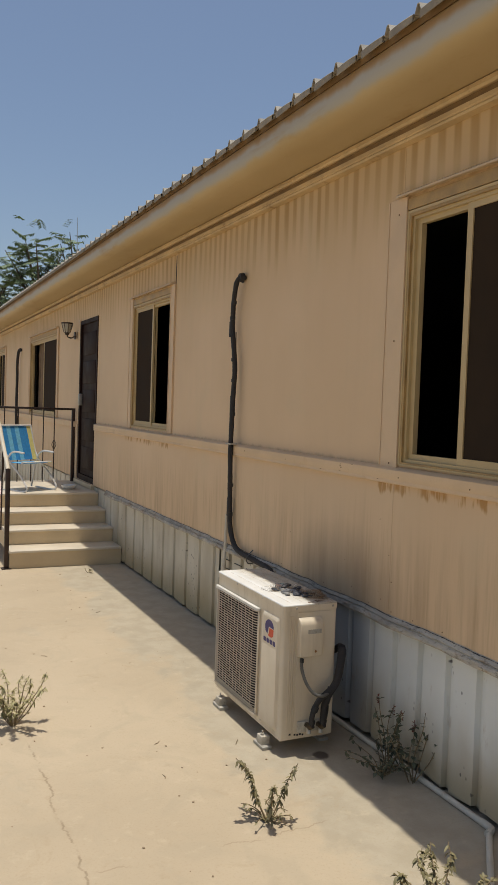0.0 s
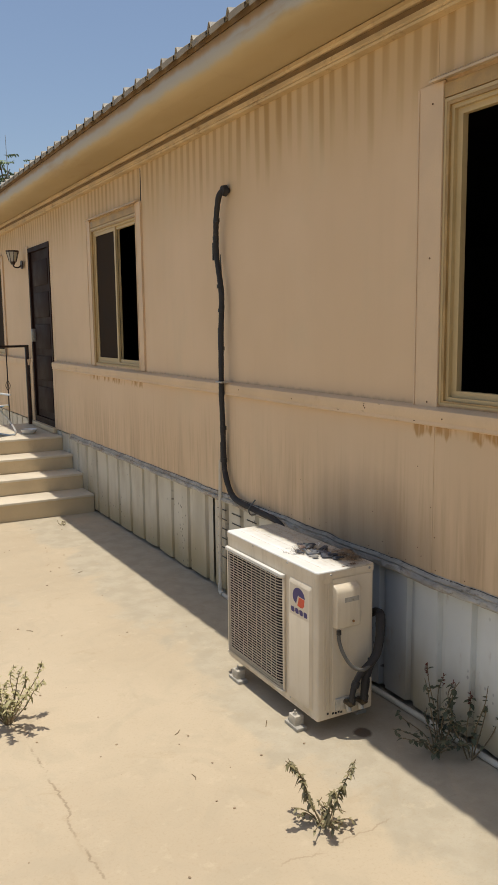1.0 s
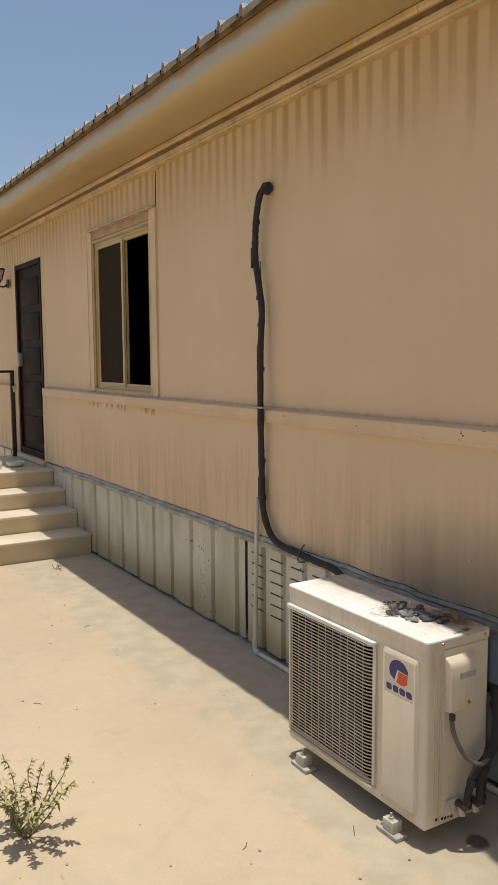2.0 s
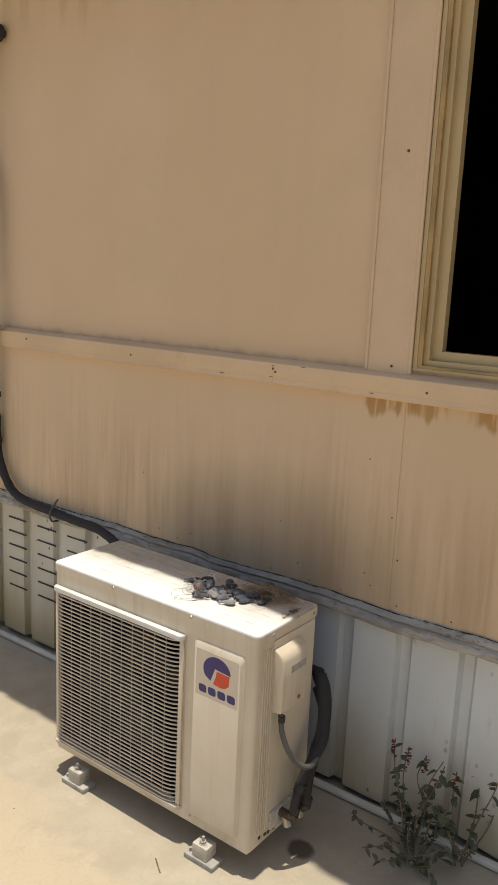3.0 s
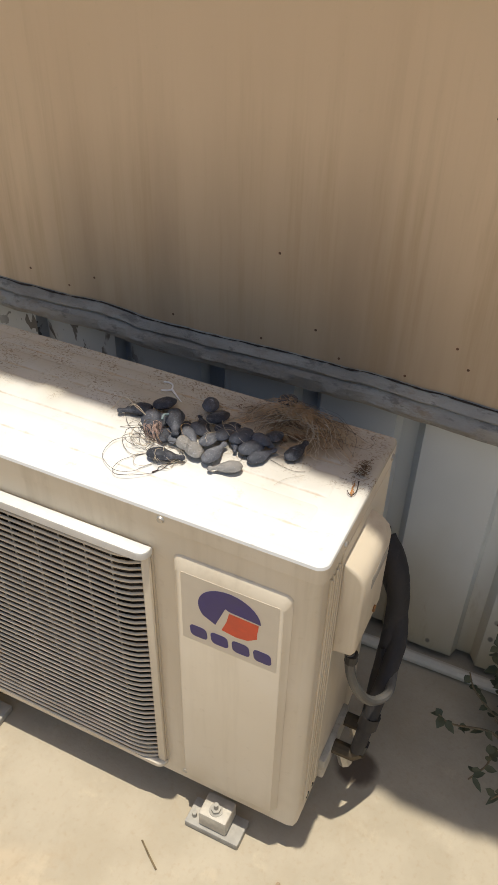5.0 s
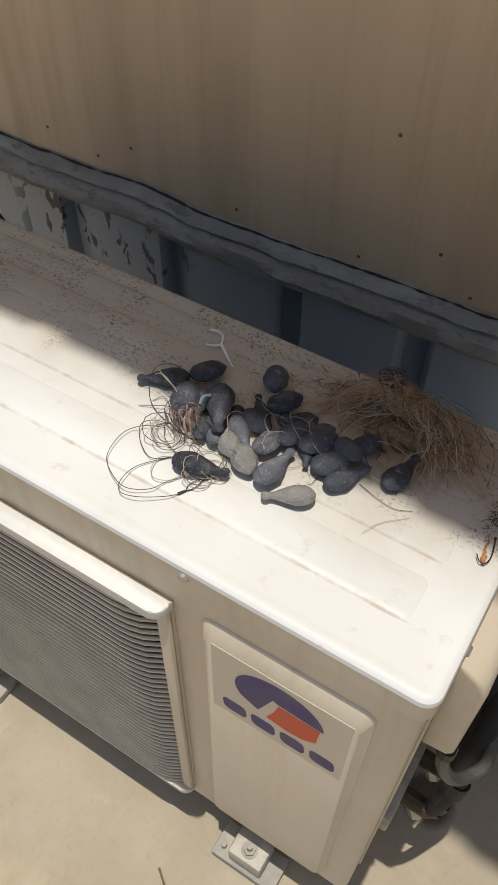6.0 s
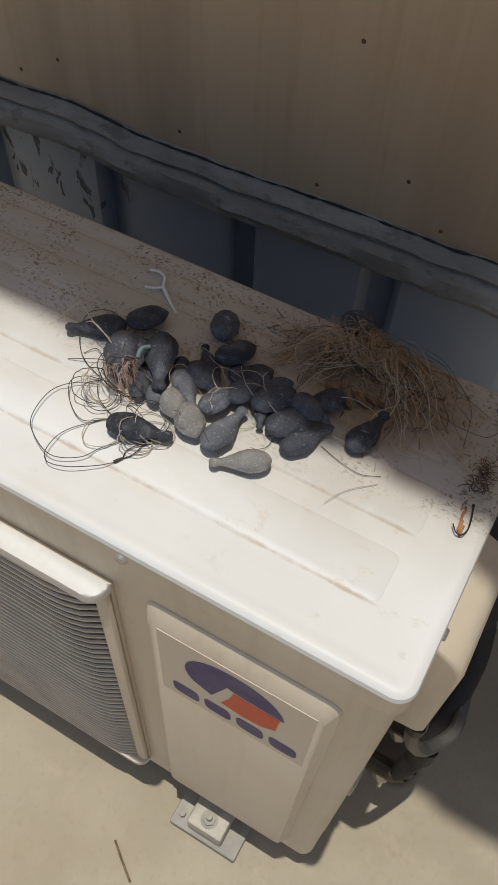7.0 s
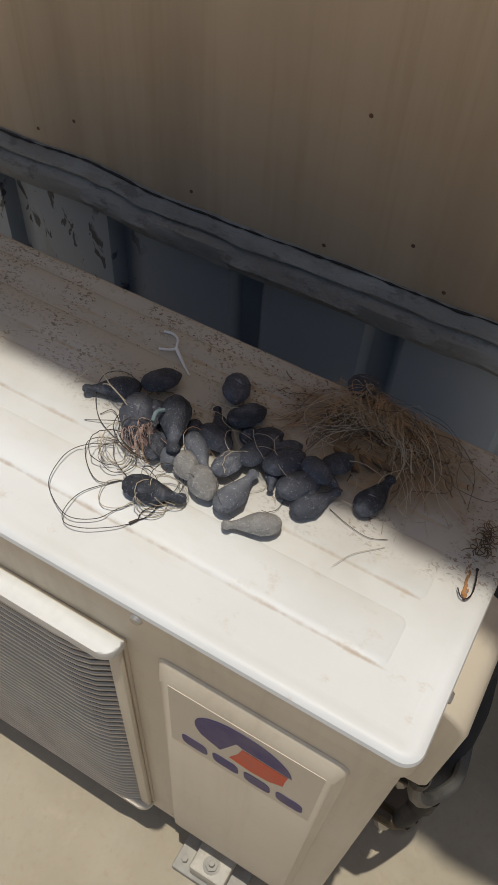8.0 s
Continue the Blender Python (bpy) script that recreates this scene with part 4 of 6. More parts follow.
def air_conditioner():
    ac = thing("outdoor_ac_unit", (-0.375, 0.42, 0), "aged off-white outdoor air-conditioner unit standing on four mounts", "air conditioner")
    # casing: round corners, front with an opening for the fan
    r = 0.016
    out = rounded_rect(AX0, AX1, 0.002, AW - 0.002, r, 6, 0.006)
    z0, z1 = AZ0 + 0.004, 0.732
    hole = (0.272, 0.812, 0.135, 0.668)
    bm = sheet_with_holes(0.002 + r, AW - 0.002 - r, z0, z1, AX0, AX0 + 0.003, [hole])
    a = [bm.verts.new((x, y, z0)) for x, y in out]
    b = [bm.verts.new((x, y, z1)) for x, y in out]
    for i in range(len(out) - 1):
        bm.faces.new((a[i], a[i + 1], b[i + 1], b[i]))
    bm.faces.new(a)
    body = part("casing", bm, CASE, ac)
    part("base_pan", boxes((AX0 + 0.004, AX1 - 0.004, 0.006, AW - 0.006, AZ0 - 0.002, AZ0 + 0.02), bevel=0.003), CASE, ac)
    part("rear_coil", boxes((AX1 + 0.0005, AX1 + 0.006, 0.03, AW - 0.03, 0.10, 0.715)), CAVITY, ac, "dark finned coil at the back")
    # dark inside with the fan
    part("fan_coil", boxes((AX0 + 0.14, AX0 + 0.15, 0.25, 0.83, 0.1, 0.7)), CAVITY, ac, "dark brown coil behind the grille")
    # near-black walls added to keep the space behind the grille dark
    for sz in ((AX0 + 0.004, AX0 + 0.139, 0.255, 0.262, 0.1, 0.7), (AX0 + 0.004, AX0 + 0.139, 0.818, 0.824, 0.1, 0.7), (AX0 + 0.004, AX0 + 0.139, 0.2625, 0.8175, 0.1, 0.11), (AX0 + 0.004, AX0 + 0.139, 0.2625, 0.8175, 0.69, 0.7)):
        part("cavity_wall", boxes(sz), CAVITY, ac)
    fan = part("fan_hub", disc(bmesh.new(), (AX0 + 0.05, 0.542, 0.40), (1, 0, 0), 0.06, 0.05, 20), CAVITY, ac)
    for k in range(3):
        bm = bmesh.new()
        t0 = 2 * math.pi * k / 3
        rows = []
        for i in range(7):
            rr = 0.055 + 0.165 * i / 6
            row = []
            for j in range(5):
                t = t0 + (j / 4 - 0.5) * 1.3 + 0.25 * i / 6
                row.append(bm.verts.new((AX0 + 0.06 + 0.025 * (j / 4 - 0.5) * 2, 0.542 + rr * math.cos(t), 0.40 + rr * math.sin(t))))
            rows.append(row)
        for p, q in zip(rows, rows[1:]):
            for j in range(4):
                bm.faces.new((p[j], p[j + 1], q[j + 1], q[j]))
        part("fan_blade", bm, CAVITY, fan)
    # lid with a rolled rim and long embossed pads
    bm = bmesh.new()
    prof = [(0.004, 0.724), (-0.003, 0.724), (-0.003, 0.7495), (-0.0018, 0.7540), (0.0015, 0.7564), (0.006, 0.757), (0.011, 0.7562), (0.016, 0.7552)]
    rings = []
    for inset, z in prof:
        rings.append([bm.verts.new((x, y, z)) for x, y in rounded_rect(AX0 + inset, AX1 - inset, inset, AW - inset, max(0.004, 0.014 - inset), 6, max(0.003, 0.007 - inset))])
    m = len(rings[0])
    for p, q in zip(rings[2:], rings[3:]):
        for i in range(m):
            bm.faces.new((p[i], p[(i + 1) % m], q[(i + 1) % m], q[i]))
    bm.faces.new(rings[-1])
    rim = bmesh.new()
    hoops = [[rim.verts.new(v.co) for v in r] for r in rings[:3]]
    for p, q in zip(hoops, hoops[1:]):
        for i in range(m):
            rim.faces.new((p[i], p[(i + 1) % m], q[(i + 1) % m], q[i]))
    rim.faces.new(hoops[0][::-1])
    bmesh.ops.delete(bm, geom=[v for r in rings[:2] for v in r], context="VERTS")
    lid = part("lid", bm, LID, ac, "white lid, dusty and speckled with dirt at the back")
    part("lid_rim", rim, CASE, lid, "cream folded rim")
    for k, (xa, xb, ya, yb) in enumerate(((-0.466, -0.424, 0.052, 0.788), (-0.397, -0.352, 0.048, 0.792), (-0.322, -0.290, 0.048, 0.792), (-0.271, -0.250, 0.052, 0.788))):
        bm = bmesh.new()
        lo = [bm.verts.new((x, y, 0.7551)) for x, y in rounded_rect(xa - 0.0035, xb + 0.0035, ya - 0.0035, yb + 0.0035, 0.008, 3)]
        hi = [bm.verts.new((x, y, 0.7570)) for x, y in rounded_rect(xa, xb, ya, yb, 0.006, 3)]
        m = len(lo)
        for i in range(m):
            bm.faces.new((lo[i], lo[(i + 1) % m], hi[(i + 1) % m], hi[i]))
        bm.faces.new(hi)
        part("embossed_pad", bm, LID, lid)
    for y in (0.238, 0.558):
        s = part("screw", disc(bmesh.new(), (AX0 - 0.003, y, 0.741), (-1, 0, 0), 0.0062, 0.003, 12, 0.75), STEEL, lid)
    part("screw", disc(bmesh.new(), (-0.455, -0.003 + 0.0, 0.738), (0, -1, 0), 0.006, 0.003, 12, 0.75), STEEL, lid)
    part("screw", disc(bmesh.new(), (-0.25, -0.003 + 0.0, 0.738), (0, -1, 0), 0.006, 0.003, 12, 0.75), STEEL, lid)

    # grille guard: frame, visor, wires
    gx = AX0 - 0.0215
    g = part("grille_frame", sheet_with_holes(0.256, 0.822, 0.112, 0.676, AX0 - 0.004, AX0 - 0.0003, [(0.274, 0.808, 0.132, 0.662)]), CASE, ac)

    def hood(z0, z1, deep):
        """A plate over or under the wires, with round front corners."""
        r = 0.015
        plan = [(AX0 - 0.0042, 0.823)] + [(AX0 - deep + r - r * math.sin(a), 0.823 - r + r * math.cos(a)) for a in (math.pi * k / 12 for k in range(7))]
        plan += [(AX0 - deep + r - r * math.cos(a), 0.255 + r - r * math.sin(a)) for a in (math.pi * k / 12 for k in range(7))] + [(AX0 - 0.0042, 0.255)]
        h = bmesh.new()
        lo = [h.verts.new((x, y, z0)) for x, y in plan]
        hi = [h.verts.new((x, y, z1)) for x, y in plan]
        for i in range(len(plan)):
            h.faces.new((lo[i], lo[(i + 1) % len(plan)], hi[(i + 1) % len(plan)], hi[i]))
        h.faces.new(lo)
        h.faces.new(hi)
        bmesh.ops.bevel(h, geom=[e for e in h.edges if abs(e.verts[0].co.z - e.verts[1].co.z) < 1e-5], offset=0.0022, segments=2, affect="EDGES", profile=0.5)
        return h

    part("visor", hood(0.666, 0.681, 0.025), ENAMEL, g, "bright projecting ledge over the grille")
    part("lower_ledge", hood(0.114, 0.124, 0.021), CASE, g)
    part("side_plate", boxes((AX0 - 0.012, AX0 - 0.0042, 0.257, 0.272, 0.1245, 0.6645), bevel=0.003), CASE, g)
    part("side_plate", boxes((AX0 - 0.012, AX0 - 0.0042, 0.809, 0.822, 0.1245, 0.6645), bevel=0.003), CASE, g)
    path = [(AX0 - 0.006, 0.8085), (AX0 - 0.015, 0.801), (gx, 0.785), (gx, 0.54), (gx, 0.318), (gx + 0.0015, 0.303), (gx + 0.005, 0.289), (gx + 0.011, 0.278), (gx + 0.014, 0.2725)]
    bar = None
    count = 40
    for k in range(count):
        z = 0.1315 + 0.527 * k / (count - 1)
        if bar is None:
            bm = bmesh.new()
            tube(bm, [(x, y, z) for x, y in path], 0.0026, 8)
            bar = part("grille_wire", bm, GRILLE, g)
            zf = z
        else:
            again("grille_wire", bar.data, g, (0, 0, z - zf))
    for k in range(11):
        y = 0.318 + k * 0.0465
        part("grille_rod", tube(bmesh.new(), [(gx + 0.004, y, 0.124), (gx + 0.004, y, 0.666)], 0.0014, 5), GRILLE, g)

    # raised service panel on the front, with the maker's mark
    bm = bmesh.new()
    x1 = AX0 - 0.012
    lo = [(0.038, 0.112), (0.222, 0.112), (0.222, 0.683), (0.038, 0.683)]
    hi = [(0.046, 0.124), (0.214, 0.124), (0.214, 0.667), (0.046, 0.667)]

    def ring(c, x, rr):
        ys, zs = [q[0] for q in c], [q[1] for q in c]
        return [bm.verts.new((x, q, w)) for q, w in rounded_rect(min(ys), max(ys), min(zs), max(zs), rr, 4)]

    p, q = ring(lo, AX0 - 0.0003, 0.012), ring(hi, x1, 0.010)
    m = len(p)
    for i in range(m):
        bm.faces.new((p[i], p[(i + 1) % m], q[(i + 1) % m], q[i]))
    bm.faces.new(q)
    panel = part("service_panel", bm, CASE, ac)
    # mark: violet dome, red block below its right half, four plain bars
    part("sticker", boxes((x1 - 0.0006, x1 - 0.0001, 0.052, 0.205, 0.522, 0.664)), STICKER, panel)
    xs = x1 - 0.0011

    def flat(pts):
        f = bmesh.new()
        a = [f.verts.new((xs, y, z)) for y, z in pts]
        b = [f.verts.new((xs + 0.0004, y, z)) for y, z in pts]
        n = len(pts)
        f.faces.new(a)
        for i in range(n):
            f.faces.new((a[i], a[(i + 1) % n], b[(i + 1) % n], b[i]))
        return f

    cy, cz = 0.128, 0.612
    dome = [(cy + 0.0495 * math.cos(t), cz + 0.043 * math.sin(t)) for t in (radians(d) for d in range(4, 219, 8))]
    dome += [(cy - 0.022, cz - 0.034), (cy - 0.006, cz + 0.009), (cy + 0.0, cz + 0.006)]
    mirror = [(2 * cy - y, z) for y, z in dome]
    part("emblem_dome", flat(mirror), PURPLE, panel, "violet dome of the emblem")
    red = [(cy - 0.0, cz + 0.002), (cy - 0.046, cz + 0.000)]
    red += [(cy - 0.05 + 0.02 * math.cos(t) * 0.3, cz - 0.02 + 0.0 * t) for t in (0.0,)]
    red += [(cy - 0.044, cz - 0.030), (cy - 0.030, cz - 0.041), (cy - 0.012, cz - 0.044), (cy + 0.012, cz - 0.040), (cy + 0.004, cz - 0.018)]
    part("emblem_block", flat(red), RED, panel, "red block of the emblem")
    for k in range(4):
        a = 0.192 - k * 0.0345
        c = rounded_rect(a - 0.028, a, 0.534, 0.558, 0.007, 4)
        part("name_bar", flat([(y + 0.10 * (z - 0.546), z) for y, z in c]), PURPLE, panel, "violet bar of the name")
    # small screws on the front
    for y, z in ((0.222, 0.105), (0.60, 0.104), (0.80, 0.108)):
        part("screw", disc(bmesh.new(), (AX0, y, z), (-1, 0, 0), 0.005, 0.002, 10), STEEL, body)

    # fluted side with cover box, slots and valves
    for x in (-0.488, -0.478, -0.466, -0.456):
        part("flute", boxes((x - 0.0022, x + 0.0022, -0.0012, 0.0025, 0.12, 0.70), bevel=0.0009, seg=1), CASE, body)
    part("side_plate", boxes((-0.446, -0.236, -0.0015, 0.0025, 0.112, 0.715), bevel=0.001, seg=1), CASE, body)
    bm = bmesh.new()
    prof = [(0.0, 0.692), (-0.022, 0.680), (-0.031, 0.671), (-0.036, 0.657), (-0.036, 0.510), (-0.031, 0.501), (0.0, 0.497)]
    n = len(prof)
    a = [bm.verts.new((-0.446, y, z)) for y, z in prof]
    b = [bm.verts.new((-0.318, y, z)) for y, z in prof]
    for i in range(n):
        bm.faces.new((a[i], a[(i + 1) % n], b[(i + 1) % n], b[i]))
    bm.faces.new(a)
    bm.faces.new(b)
    bmesh.ops.bevel(bm, geom=[e for e in bm.edges if abs(e.verts[0].co.x - e.verts[1].co.x) < 1e-5], offset=0.006, segments=3, affect="EDGES", profile=0.5)
    cover = part("valve_cover", bm, CASE, ac, "moulded cover box over the terminals")
    # proud plate whose darker colour stands for the shade in a grip recess
    part("grip_slot", boxes((-0.405, -0.330, -0.0368, -0.035, 0.614, 0.636), bevel=0.0006, seg=1), SHADE_STEEL, cover, "flat grip plate, recess shade in its colour")
    part("screw", disc(bmesh.new(), (-0.36, -0.036, 0.525), (0, -1, 0), 0.006, 0.003, 10), RUST, cover)
    for x, z in ((-0.468, 0.105), (-0.44, 0.100), (-0.425, 0.098), (-0.41, 0.100), (-0.395, 0.096)):
        part("slot_hole", boxes((x - 0.005, x + 0.005, 0.0005, 0.003, z - 0.004, z + 0.005)), TAPE, body)
    vp = part("valve_plate", boxes((-0.432, -0.300, -0.013, 0.002, 0.112, 0.168), bevel=0.004), BRACKET, ac, "pale valve mounting plate")
    for x, z in ((-0.382, 0.15), (-0.316, 0.145)):
        part("valve", tube(bmesh.new(), [(x, -0.012, z), (x, -0.05, z), (x + 0.005, -0.062, z + 0.012)], 0.014, 10), BRASS, vp)
        part("valve_cap", disc(bmesh.new(), (x, -0.03, z - 0.005), (0, -0.3, -1), 0.013, 0.032, 8), STEEL, vp)
        part("flare_nut", disc(bmesh.new(), (x + 0.004, -0.058, z + 0.008), (0.1, -0.2, 1), 0.013, 0.03, 6), TAPE, vp)

    # mounts: plate, bracket and bolt
    for y in (0.147, 0.70):
        for x in (-0.543, -0.215):
            f = part("mount_plate", boxes((x - 0.027, x + 0.027, y - 0.055, y + 0.055, 0.0, 0.017), bevel=0.003), SHADE_STEEL, ac, "dirty grey mounting pad")
            # rear feet are darker: the shade under the unit is in their colour
            br = part("mount_bracket", boxes((x - 0.021, x + 0.026, y - 0.028, y + 0.028, 0.017, 0.060), bevel=0.0035, seg=2), BRACKET if x < -0.4 else SHADE_STEEL, ac, "coated bracket foot, white in front, shade-coloured at the rear")
            part("bolt", disc(bmesh.new(), (x - 0.003, y, 0.060), (0, 0, 1), 0.0045, 0.022, 8), SHADE_STEEL, br)
            part("nut", disc(bmesh.new(), (x - 0.003, y, 0.060), (0, 0, 1), 0.0095, 0.008, 6), SHADE_STEEL, br)
            part("washer", disc(bmesh.new(), (x - 0.003, y, 0.0598), (0, 0, 1), 0.013, 0.0015, 14), SHADE_STEEL, br)
            part("small_bolt", disc(bmesh.new(), (x - 0.01, y + 0.042, 0.017), (0, 0, 1), 0.005, 0.012, 6), SHADE_STEEL, f)
    return ac


air_conditioner()

# ---- refrigerant pipe on the wall ----
pipe = thing("refrigerant_pipe", (-0.03, 1.8, 0.7), "black insulated refrigerant pipe bundle strapped down the wall", "pipe")
run = [(0.03, 1.805, 2.632), (-0.012, 1.812, 2.632), (-0.034, 1.835, 2.60), (-0.036, 1.868, 2.50), (-0.034, 1.885, 2.40), (-0.030, 1.893, 2.26), (-0.028, 1.86, 2.12), (-0.030, 1.829, 1.975), (-0.034, 1.838, 1.756), (-0.046, 1.822, 1.449), (-0.046, 1.822, 1.36), (-0.040, 1.825, 1.20), (-0.036, 1.827, 1.05), (-0.034, 1.816, 0.87), (-0.036, 1.737, 0.745), (-0.042, 1.62, 0.705), (-0.048, 1.45, 0.698), (-0.050, 1.295, 0.691), (-0.055, 1.13, 0.684), (-0.08, 0.98, 0.64), (-0.12, 0.80, 0.52), (-0.13, 0.5, 0.42), (-0.14, 0.2, 0.44), (-0.165, 0.06, 0.50), (-0.185, 0.0, 0.515)]
part("insulation", tube(bmesh.new(), smooth_path(run, 7), 0.0180, 12, wobble=0.07), RUBBER, pipe)
run2 = [(-0.185, 0.0, 0.505), (-0.206, -0.030, 0.480), (-0.226, -0.050, 0.425), (-0.246, -0.056, 0.365), (-0.282, -0.058, 0.315), (-0.310, -0.058, 0.255), (-0.316, -0.056, 0.165)]
part("insulation", tube(bmesh.new(), smooth_path(run2, 9), 0.0225, 16, 0.68, wobble=0.02), RUBBER, pipe)
run3 = [(-0.190, 0.0, 0.470), (-0.220, -0.043, 0.425), (-0.254, -0.068, 0.360), (-0.302, -0.072, 0.325), (-0.350, -0.068, 0.285), (-0.376, -0.062, 0.225), (-0.382, -0.056, 0.168)]
part("insulation", tube(bmesh.new(), smooth_path(run3, 9), 0.0180, 14, 0.70, wobble=0.02), RUBBER, pipe)
for at, d in (((-0.302, -0.058, 0.268), (0.35, 0, 1)), ((-0.372, -0.064, 0.235), (0.4, -0.1, 1))):
    part("tape_wrap", disc(bmesh.new(), at, d, 0.0178, 0.024, 14), TAPE, pipe)
part("wall_sleeve", disc(bmesh.new(), (0.004, 1.812, 2.632), (-1, 0, 0), 0.036, 0.03, 16, 0.8), RUBBER, pipe)
for y, z, h in ((1.888, 2.27, 0.11), (1.830, 1.72, 0.14), (1.824, 0.99, 0.13)):
    part("loose_tape", boxes((-0.05, -0.012, y + 0.012, y + 0.024, z - h / 2, z + h / 2), bevel=0.002, seg=1), TAPE, pipe, "loose end of black tape")
for y, z in ((1.874, 2.46), (1.889, 2.35), (1.843, 2.05), (1.831, 1.90), (1.834, 1.66), (1.826, 1.15), (1.822, 0.94)):
    part("tape_wrap", disc(bmesh.new(), (-0.034, y, z - 0.012), (0, 0, 1), 0.0200, 0.024, 12), TAPE, pipe)
part("clamp", boxes((-0.072, -0.022, 1.765, 1.860, 1.443, 1.453), bevel=0.002, seg=1), STEEL, pipe, "flat metal strap on the strip")
part("wire_tie", tube(bmesh.new(), smooth_path([(-0.03, 1.42, 0.75), (-0.05, 1.415, 0.735), (-0.082, 1.41, 0.70), (-0.07, 1.41, 0.665), (-0.03, 1.41, 0.66)], 5), 0.004, 6), CABLE, pipe)
part("drain_tail", tube(bmesh.new(), smooth_path([(-0.012, 1.872, 2.25), (-0.010, 1.865, 2.1), (-0.010, 1.848, 1.95), (-0.012, 1.848, 1.8)], 6), 0.0045, 6), CABLE, pipe)

cord = thing("power_cable", (-0.4, -0.05, 0.4), "grey flexible power cable looping below the cover box", "cable")
part("sheath", tube(bmesh.new(), smooth_path([(-0.432, -0.026, 0.494), (-0.432, -0.034, 0.44), (-0.416, -0.050, 0.380), (-0.386, -0.068, 0.332), (-0.352, -0.084, 0.316), (-0.318, -0.082, 0.318), (-0.288, -0.074, 0.332)], 8), 0.0082, 10), CABLE, cord)
part("gland", disc(bmesh.new(), (-0.432, -0.03, 0.474), (0, 0, 1), 0.0105, 0.018, 10), TAPE, cord)
part("thin_wire", tube(bmesh.new(), smooth_path([(-0.285, -0.050, 0.345), (-0.296, -0.058, 0.30), (-0.290, -0.058, 0.24), (-0.296, -0.056, 0.19), (-0.30, -0.05, 0.17)], 6), 0.005, 6), TAPE, cord)

drain = thing("drain_pipe", (-0.03, 0.5, 0), "dusty white plastic drain pipe along the foot of the wall", "pipe")
part("upright", tube(bmesh.new(), [(-0.028, 1.889, 0.93), (-0.03, 1.905, 0.5), (-0.032, 1.915, 0.06)], 0.0125, 10), PVC, drain)
part("elbow", tube(bmesh.new(), smooth_path([(-0.032, 1.916, 0.085), (-0.033, 1.913, 0.03), (-0.033, 1.88, 0.0165)], 4), 0.0155, 10), PVC, drain)
part("run", tube(bmesh.new(), [(-0.033, 1.87, 0.0150), (-0.026, 1.2, 0.0140), (-0.020, 0.4, 0.0140), (-0.016, -0.3, 0.0145), (-0.012, -0.90, 0.0140)], 0.0135, 10), PVC, drain)
part("elbow", tube(bmesh.new(), smooth_path([(-0.012, -0.87, 0.0150), (-0.016, -0.935, 0.0160), (-0.06, -0.965, 0.0165)], 4), 0.0160, 10), PVC, drain)
part("tail", tube(bmesh.new(), [(-0.045, -0.955, 0.0145), (-0.34, -1.30, 0.0145)], 0.0135, 10), PVC, drain)
part("coupling", tube(bmesh.new(), [(-0.016, -0.30, 0.0165), (-0.0155, -0.36, 0.0165)], 0.0165, 10), PVC, drain)

# ---- lead sinkers and tangled line on the lid ----
LID_Z = 0.7572


def lathe(profile, seg=14, flat=0.8, ridge=0.0):
    """A body turned about x from (along, radius) pairs, flattened in z, with an optional casting seam."""
    bm = bmesh.new()
    rings = []
    for s, r in profile:
        ring = []
        for k in range(seg):
            a = 2 * math.pi * k / seg
            rr = r * (1 + (ridge if k in (0, seg // 2) else 0))
            n = 1 + 0.10 * noise.noise((s * 7, math.cos(a) * 2, math.sin(a) * 2 + r * 30)) + 0.04 * noise.noise((s * 23, math.cos(a) * 6, math.sin(a) * 6))
            ring.append(bm.verts.new((s, rr * n * math.cos(a), rr * n * flat * math.sin(a))))
        rings.append(ring)
    for a, b in zip(rings, rings[1:]):
        for k in range(seg):
            bm.faces.new((a[k], a[(k + 1) % seg], b[(k + 1) % seg], b[k]))
    bm.faces.new(rings[0][::-1])
    bm.faces.new(rings[-1])
    return bm


def sinker_mesh(kind, material):
    """Unit length, tail at 0 and the eye end at 1."""
    if kind == "pear":
        p = [(0.0, 0.03), (0.03, 0.10), (0.10, 0.16), (0.22, 0.20), (0.36, 0.21), (0.52, 0.175), (0.66, 0.115), (0.76, 0.078), (0.84, 0.066), (0.90, 0.086), (0.96, 0.084), (1.0, 0.04)]
        bm = lathe(p, 18, 0.72, 0.10)
    elif kind == "oval":
        p = [(0.0, 0.04), (0.05, 0.15), (0.15, 0.25), (0.32, 0.300), (0.5, 0.315), (0.68, 0.285), (0.83, 0.215), (0.94, 0.12), (1.0, 0.04)]
        bm = lathe(p, 18, 0.62, 0.10)
    else:
        p = [(0.0, 0.03), (0.03, 0.16), (0.12, 0.31), (0.3, 0.43), (0.5, 0.46), (0.7, 0.43), (0.88, 0.31), (0.97, 0.16), (1.0, 0.03)]
        bm = lathe(p, 18, 0.42, 0.03)
    return mesh_of("fishing_sinker", bm, material)


TONES = {"dark": LEAD, "mid": SCUFFED, "pale": CHALK}
SHAPES = {(k, m): sinker_mesh(k, TONES[m]) for k in ("pear", "oval", "disc") for m in TONES}


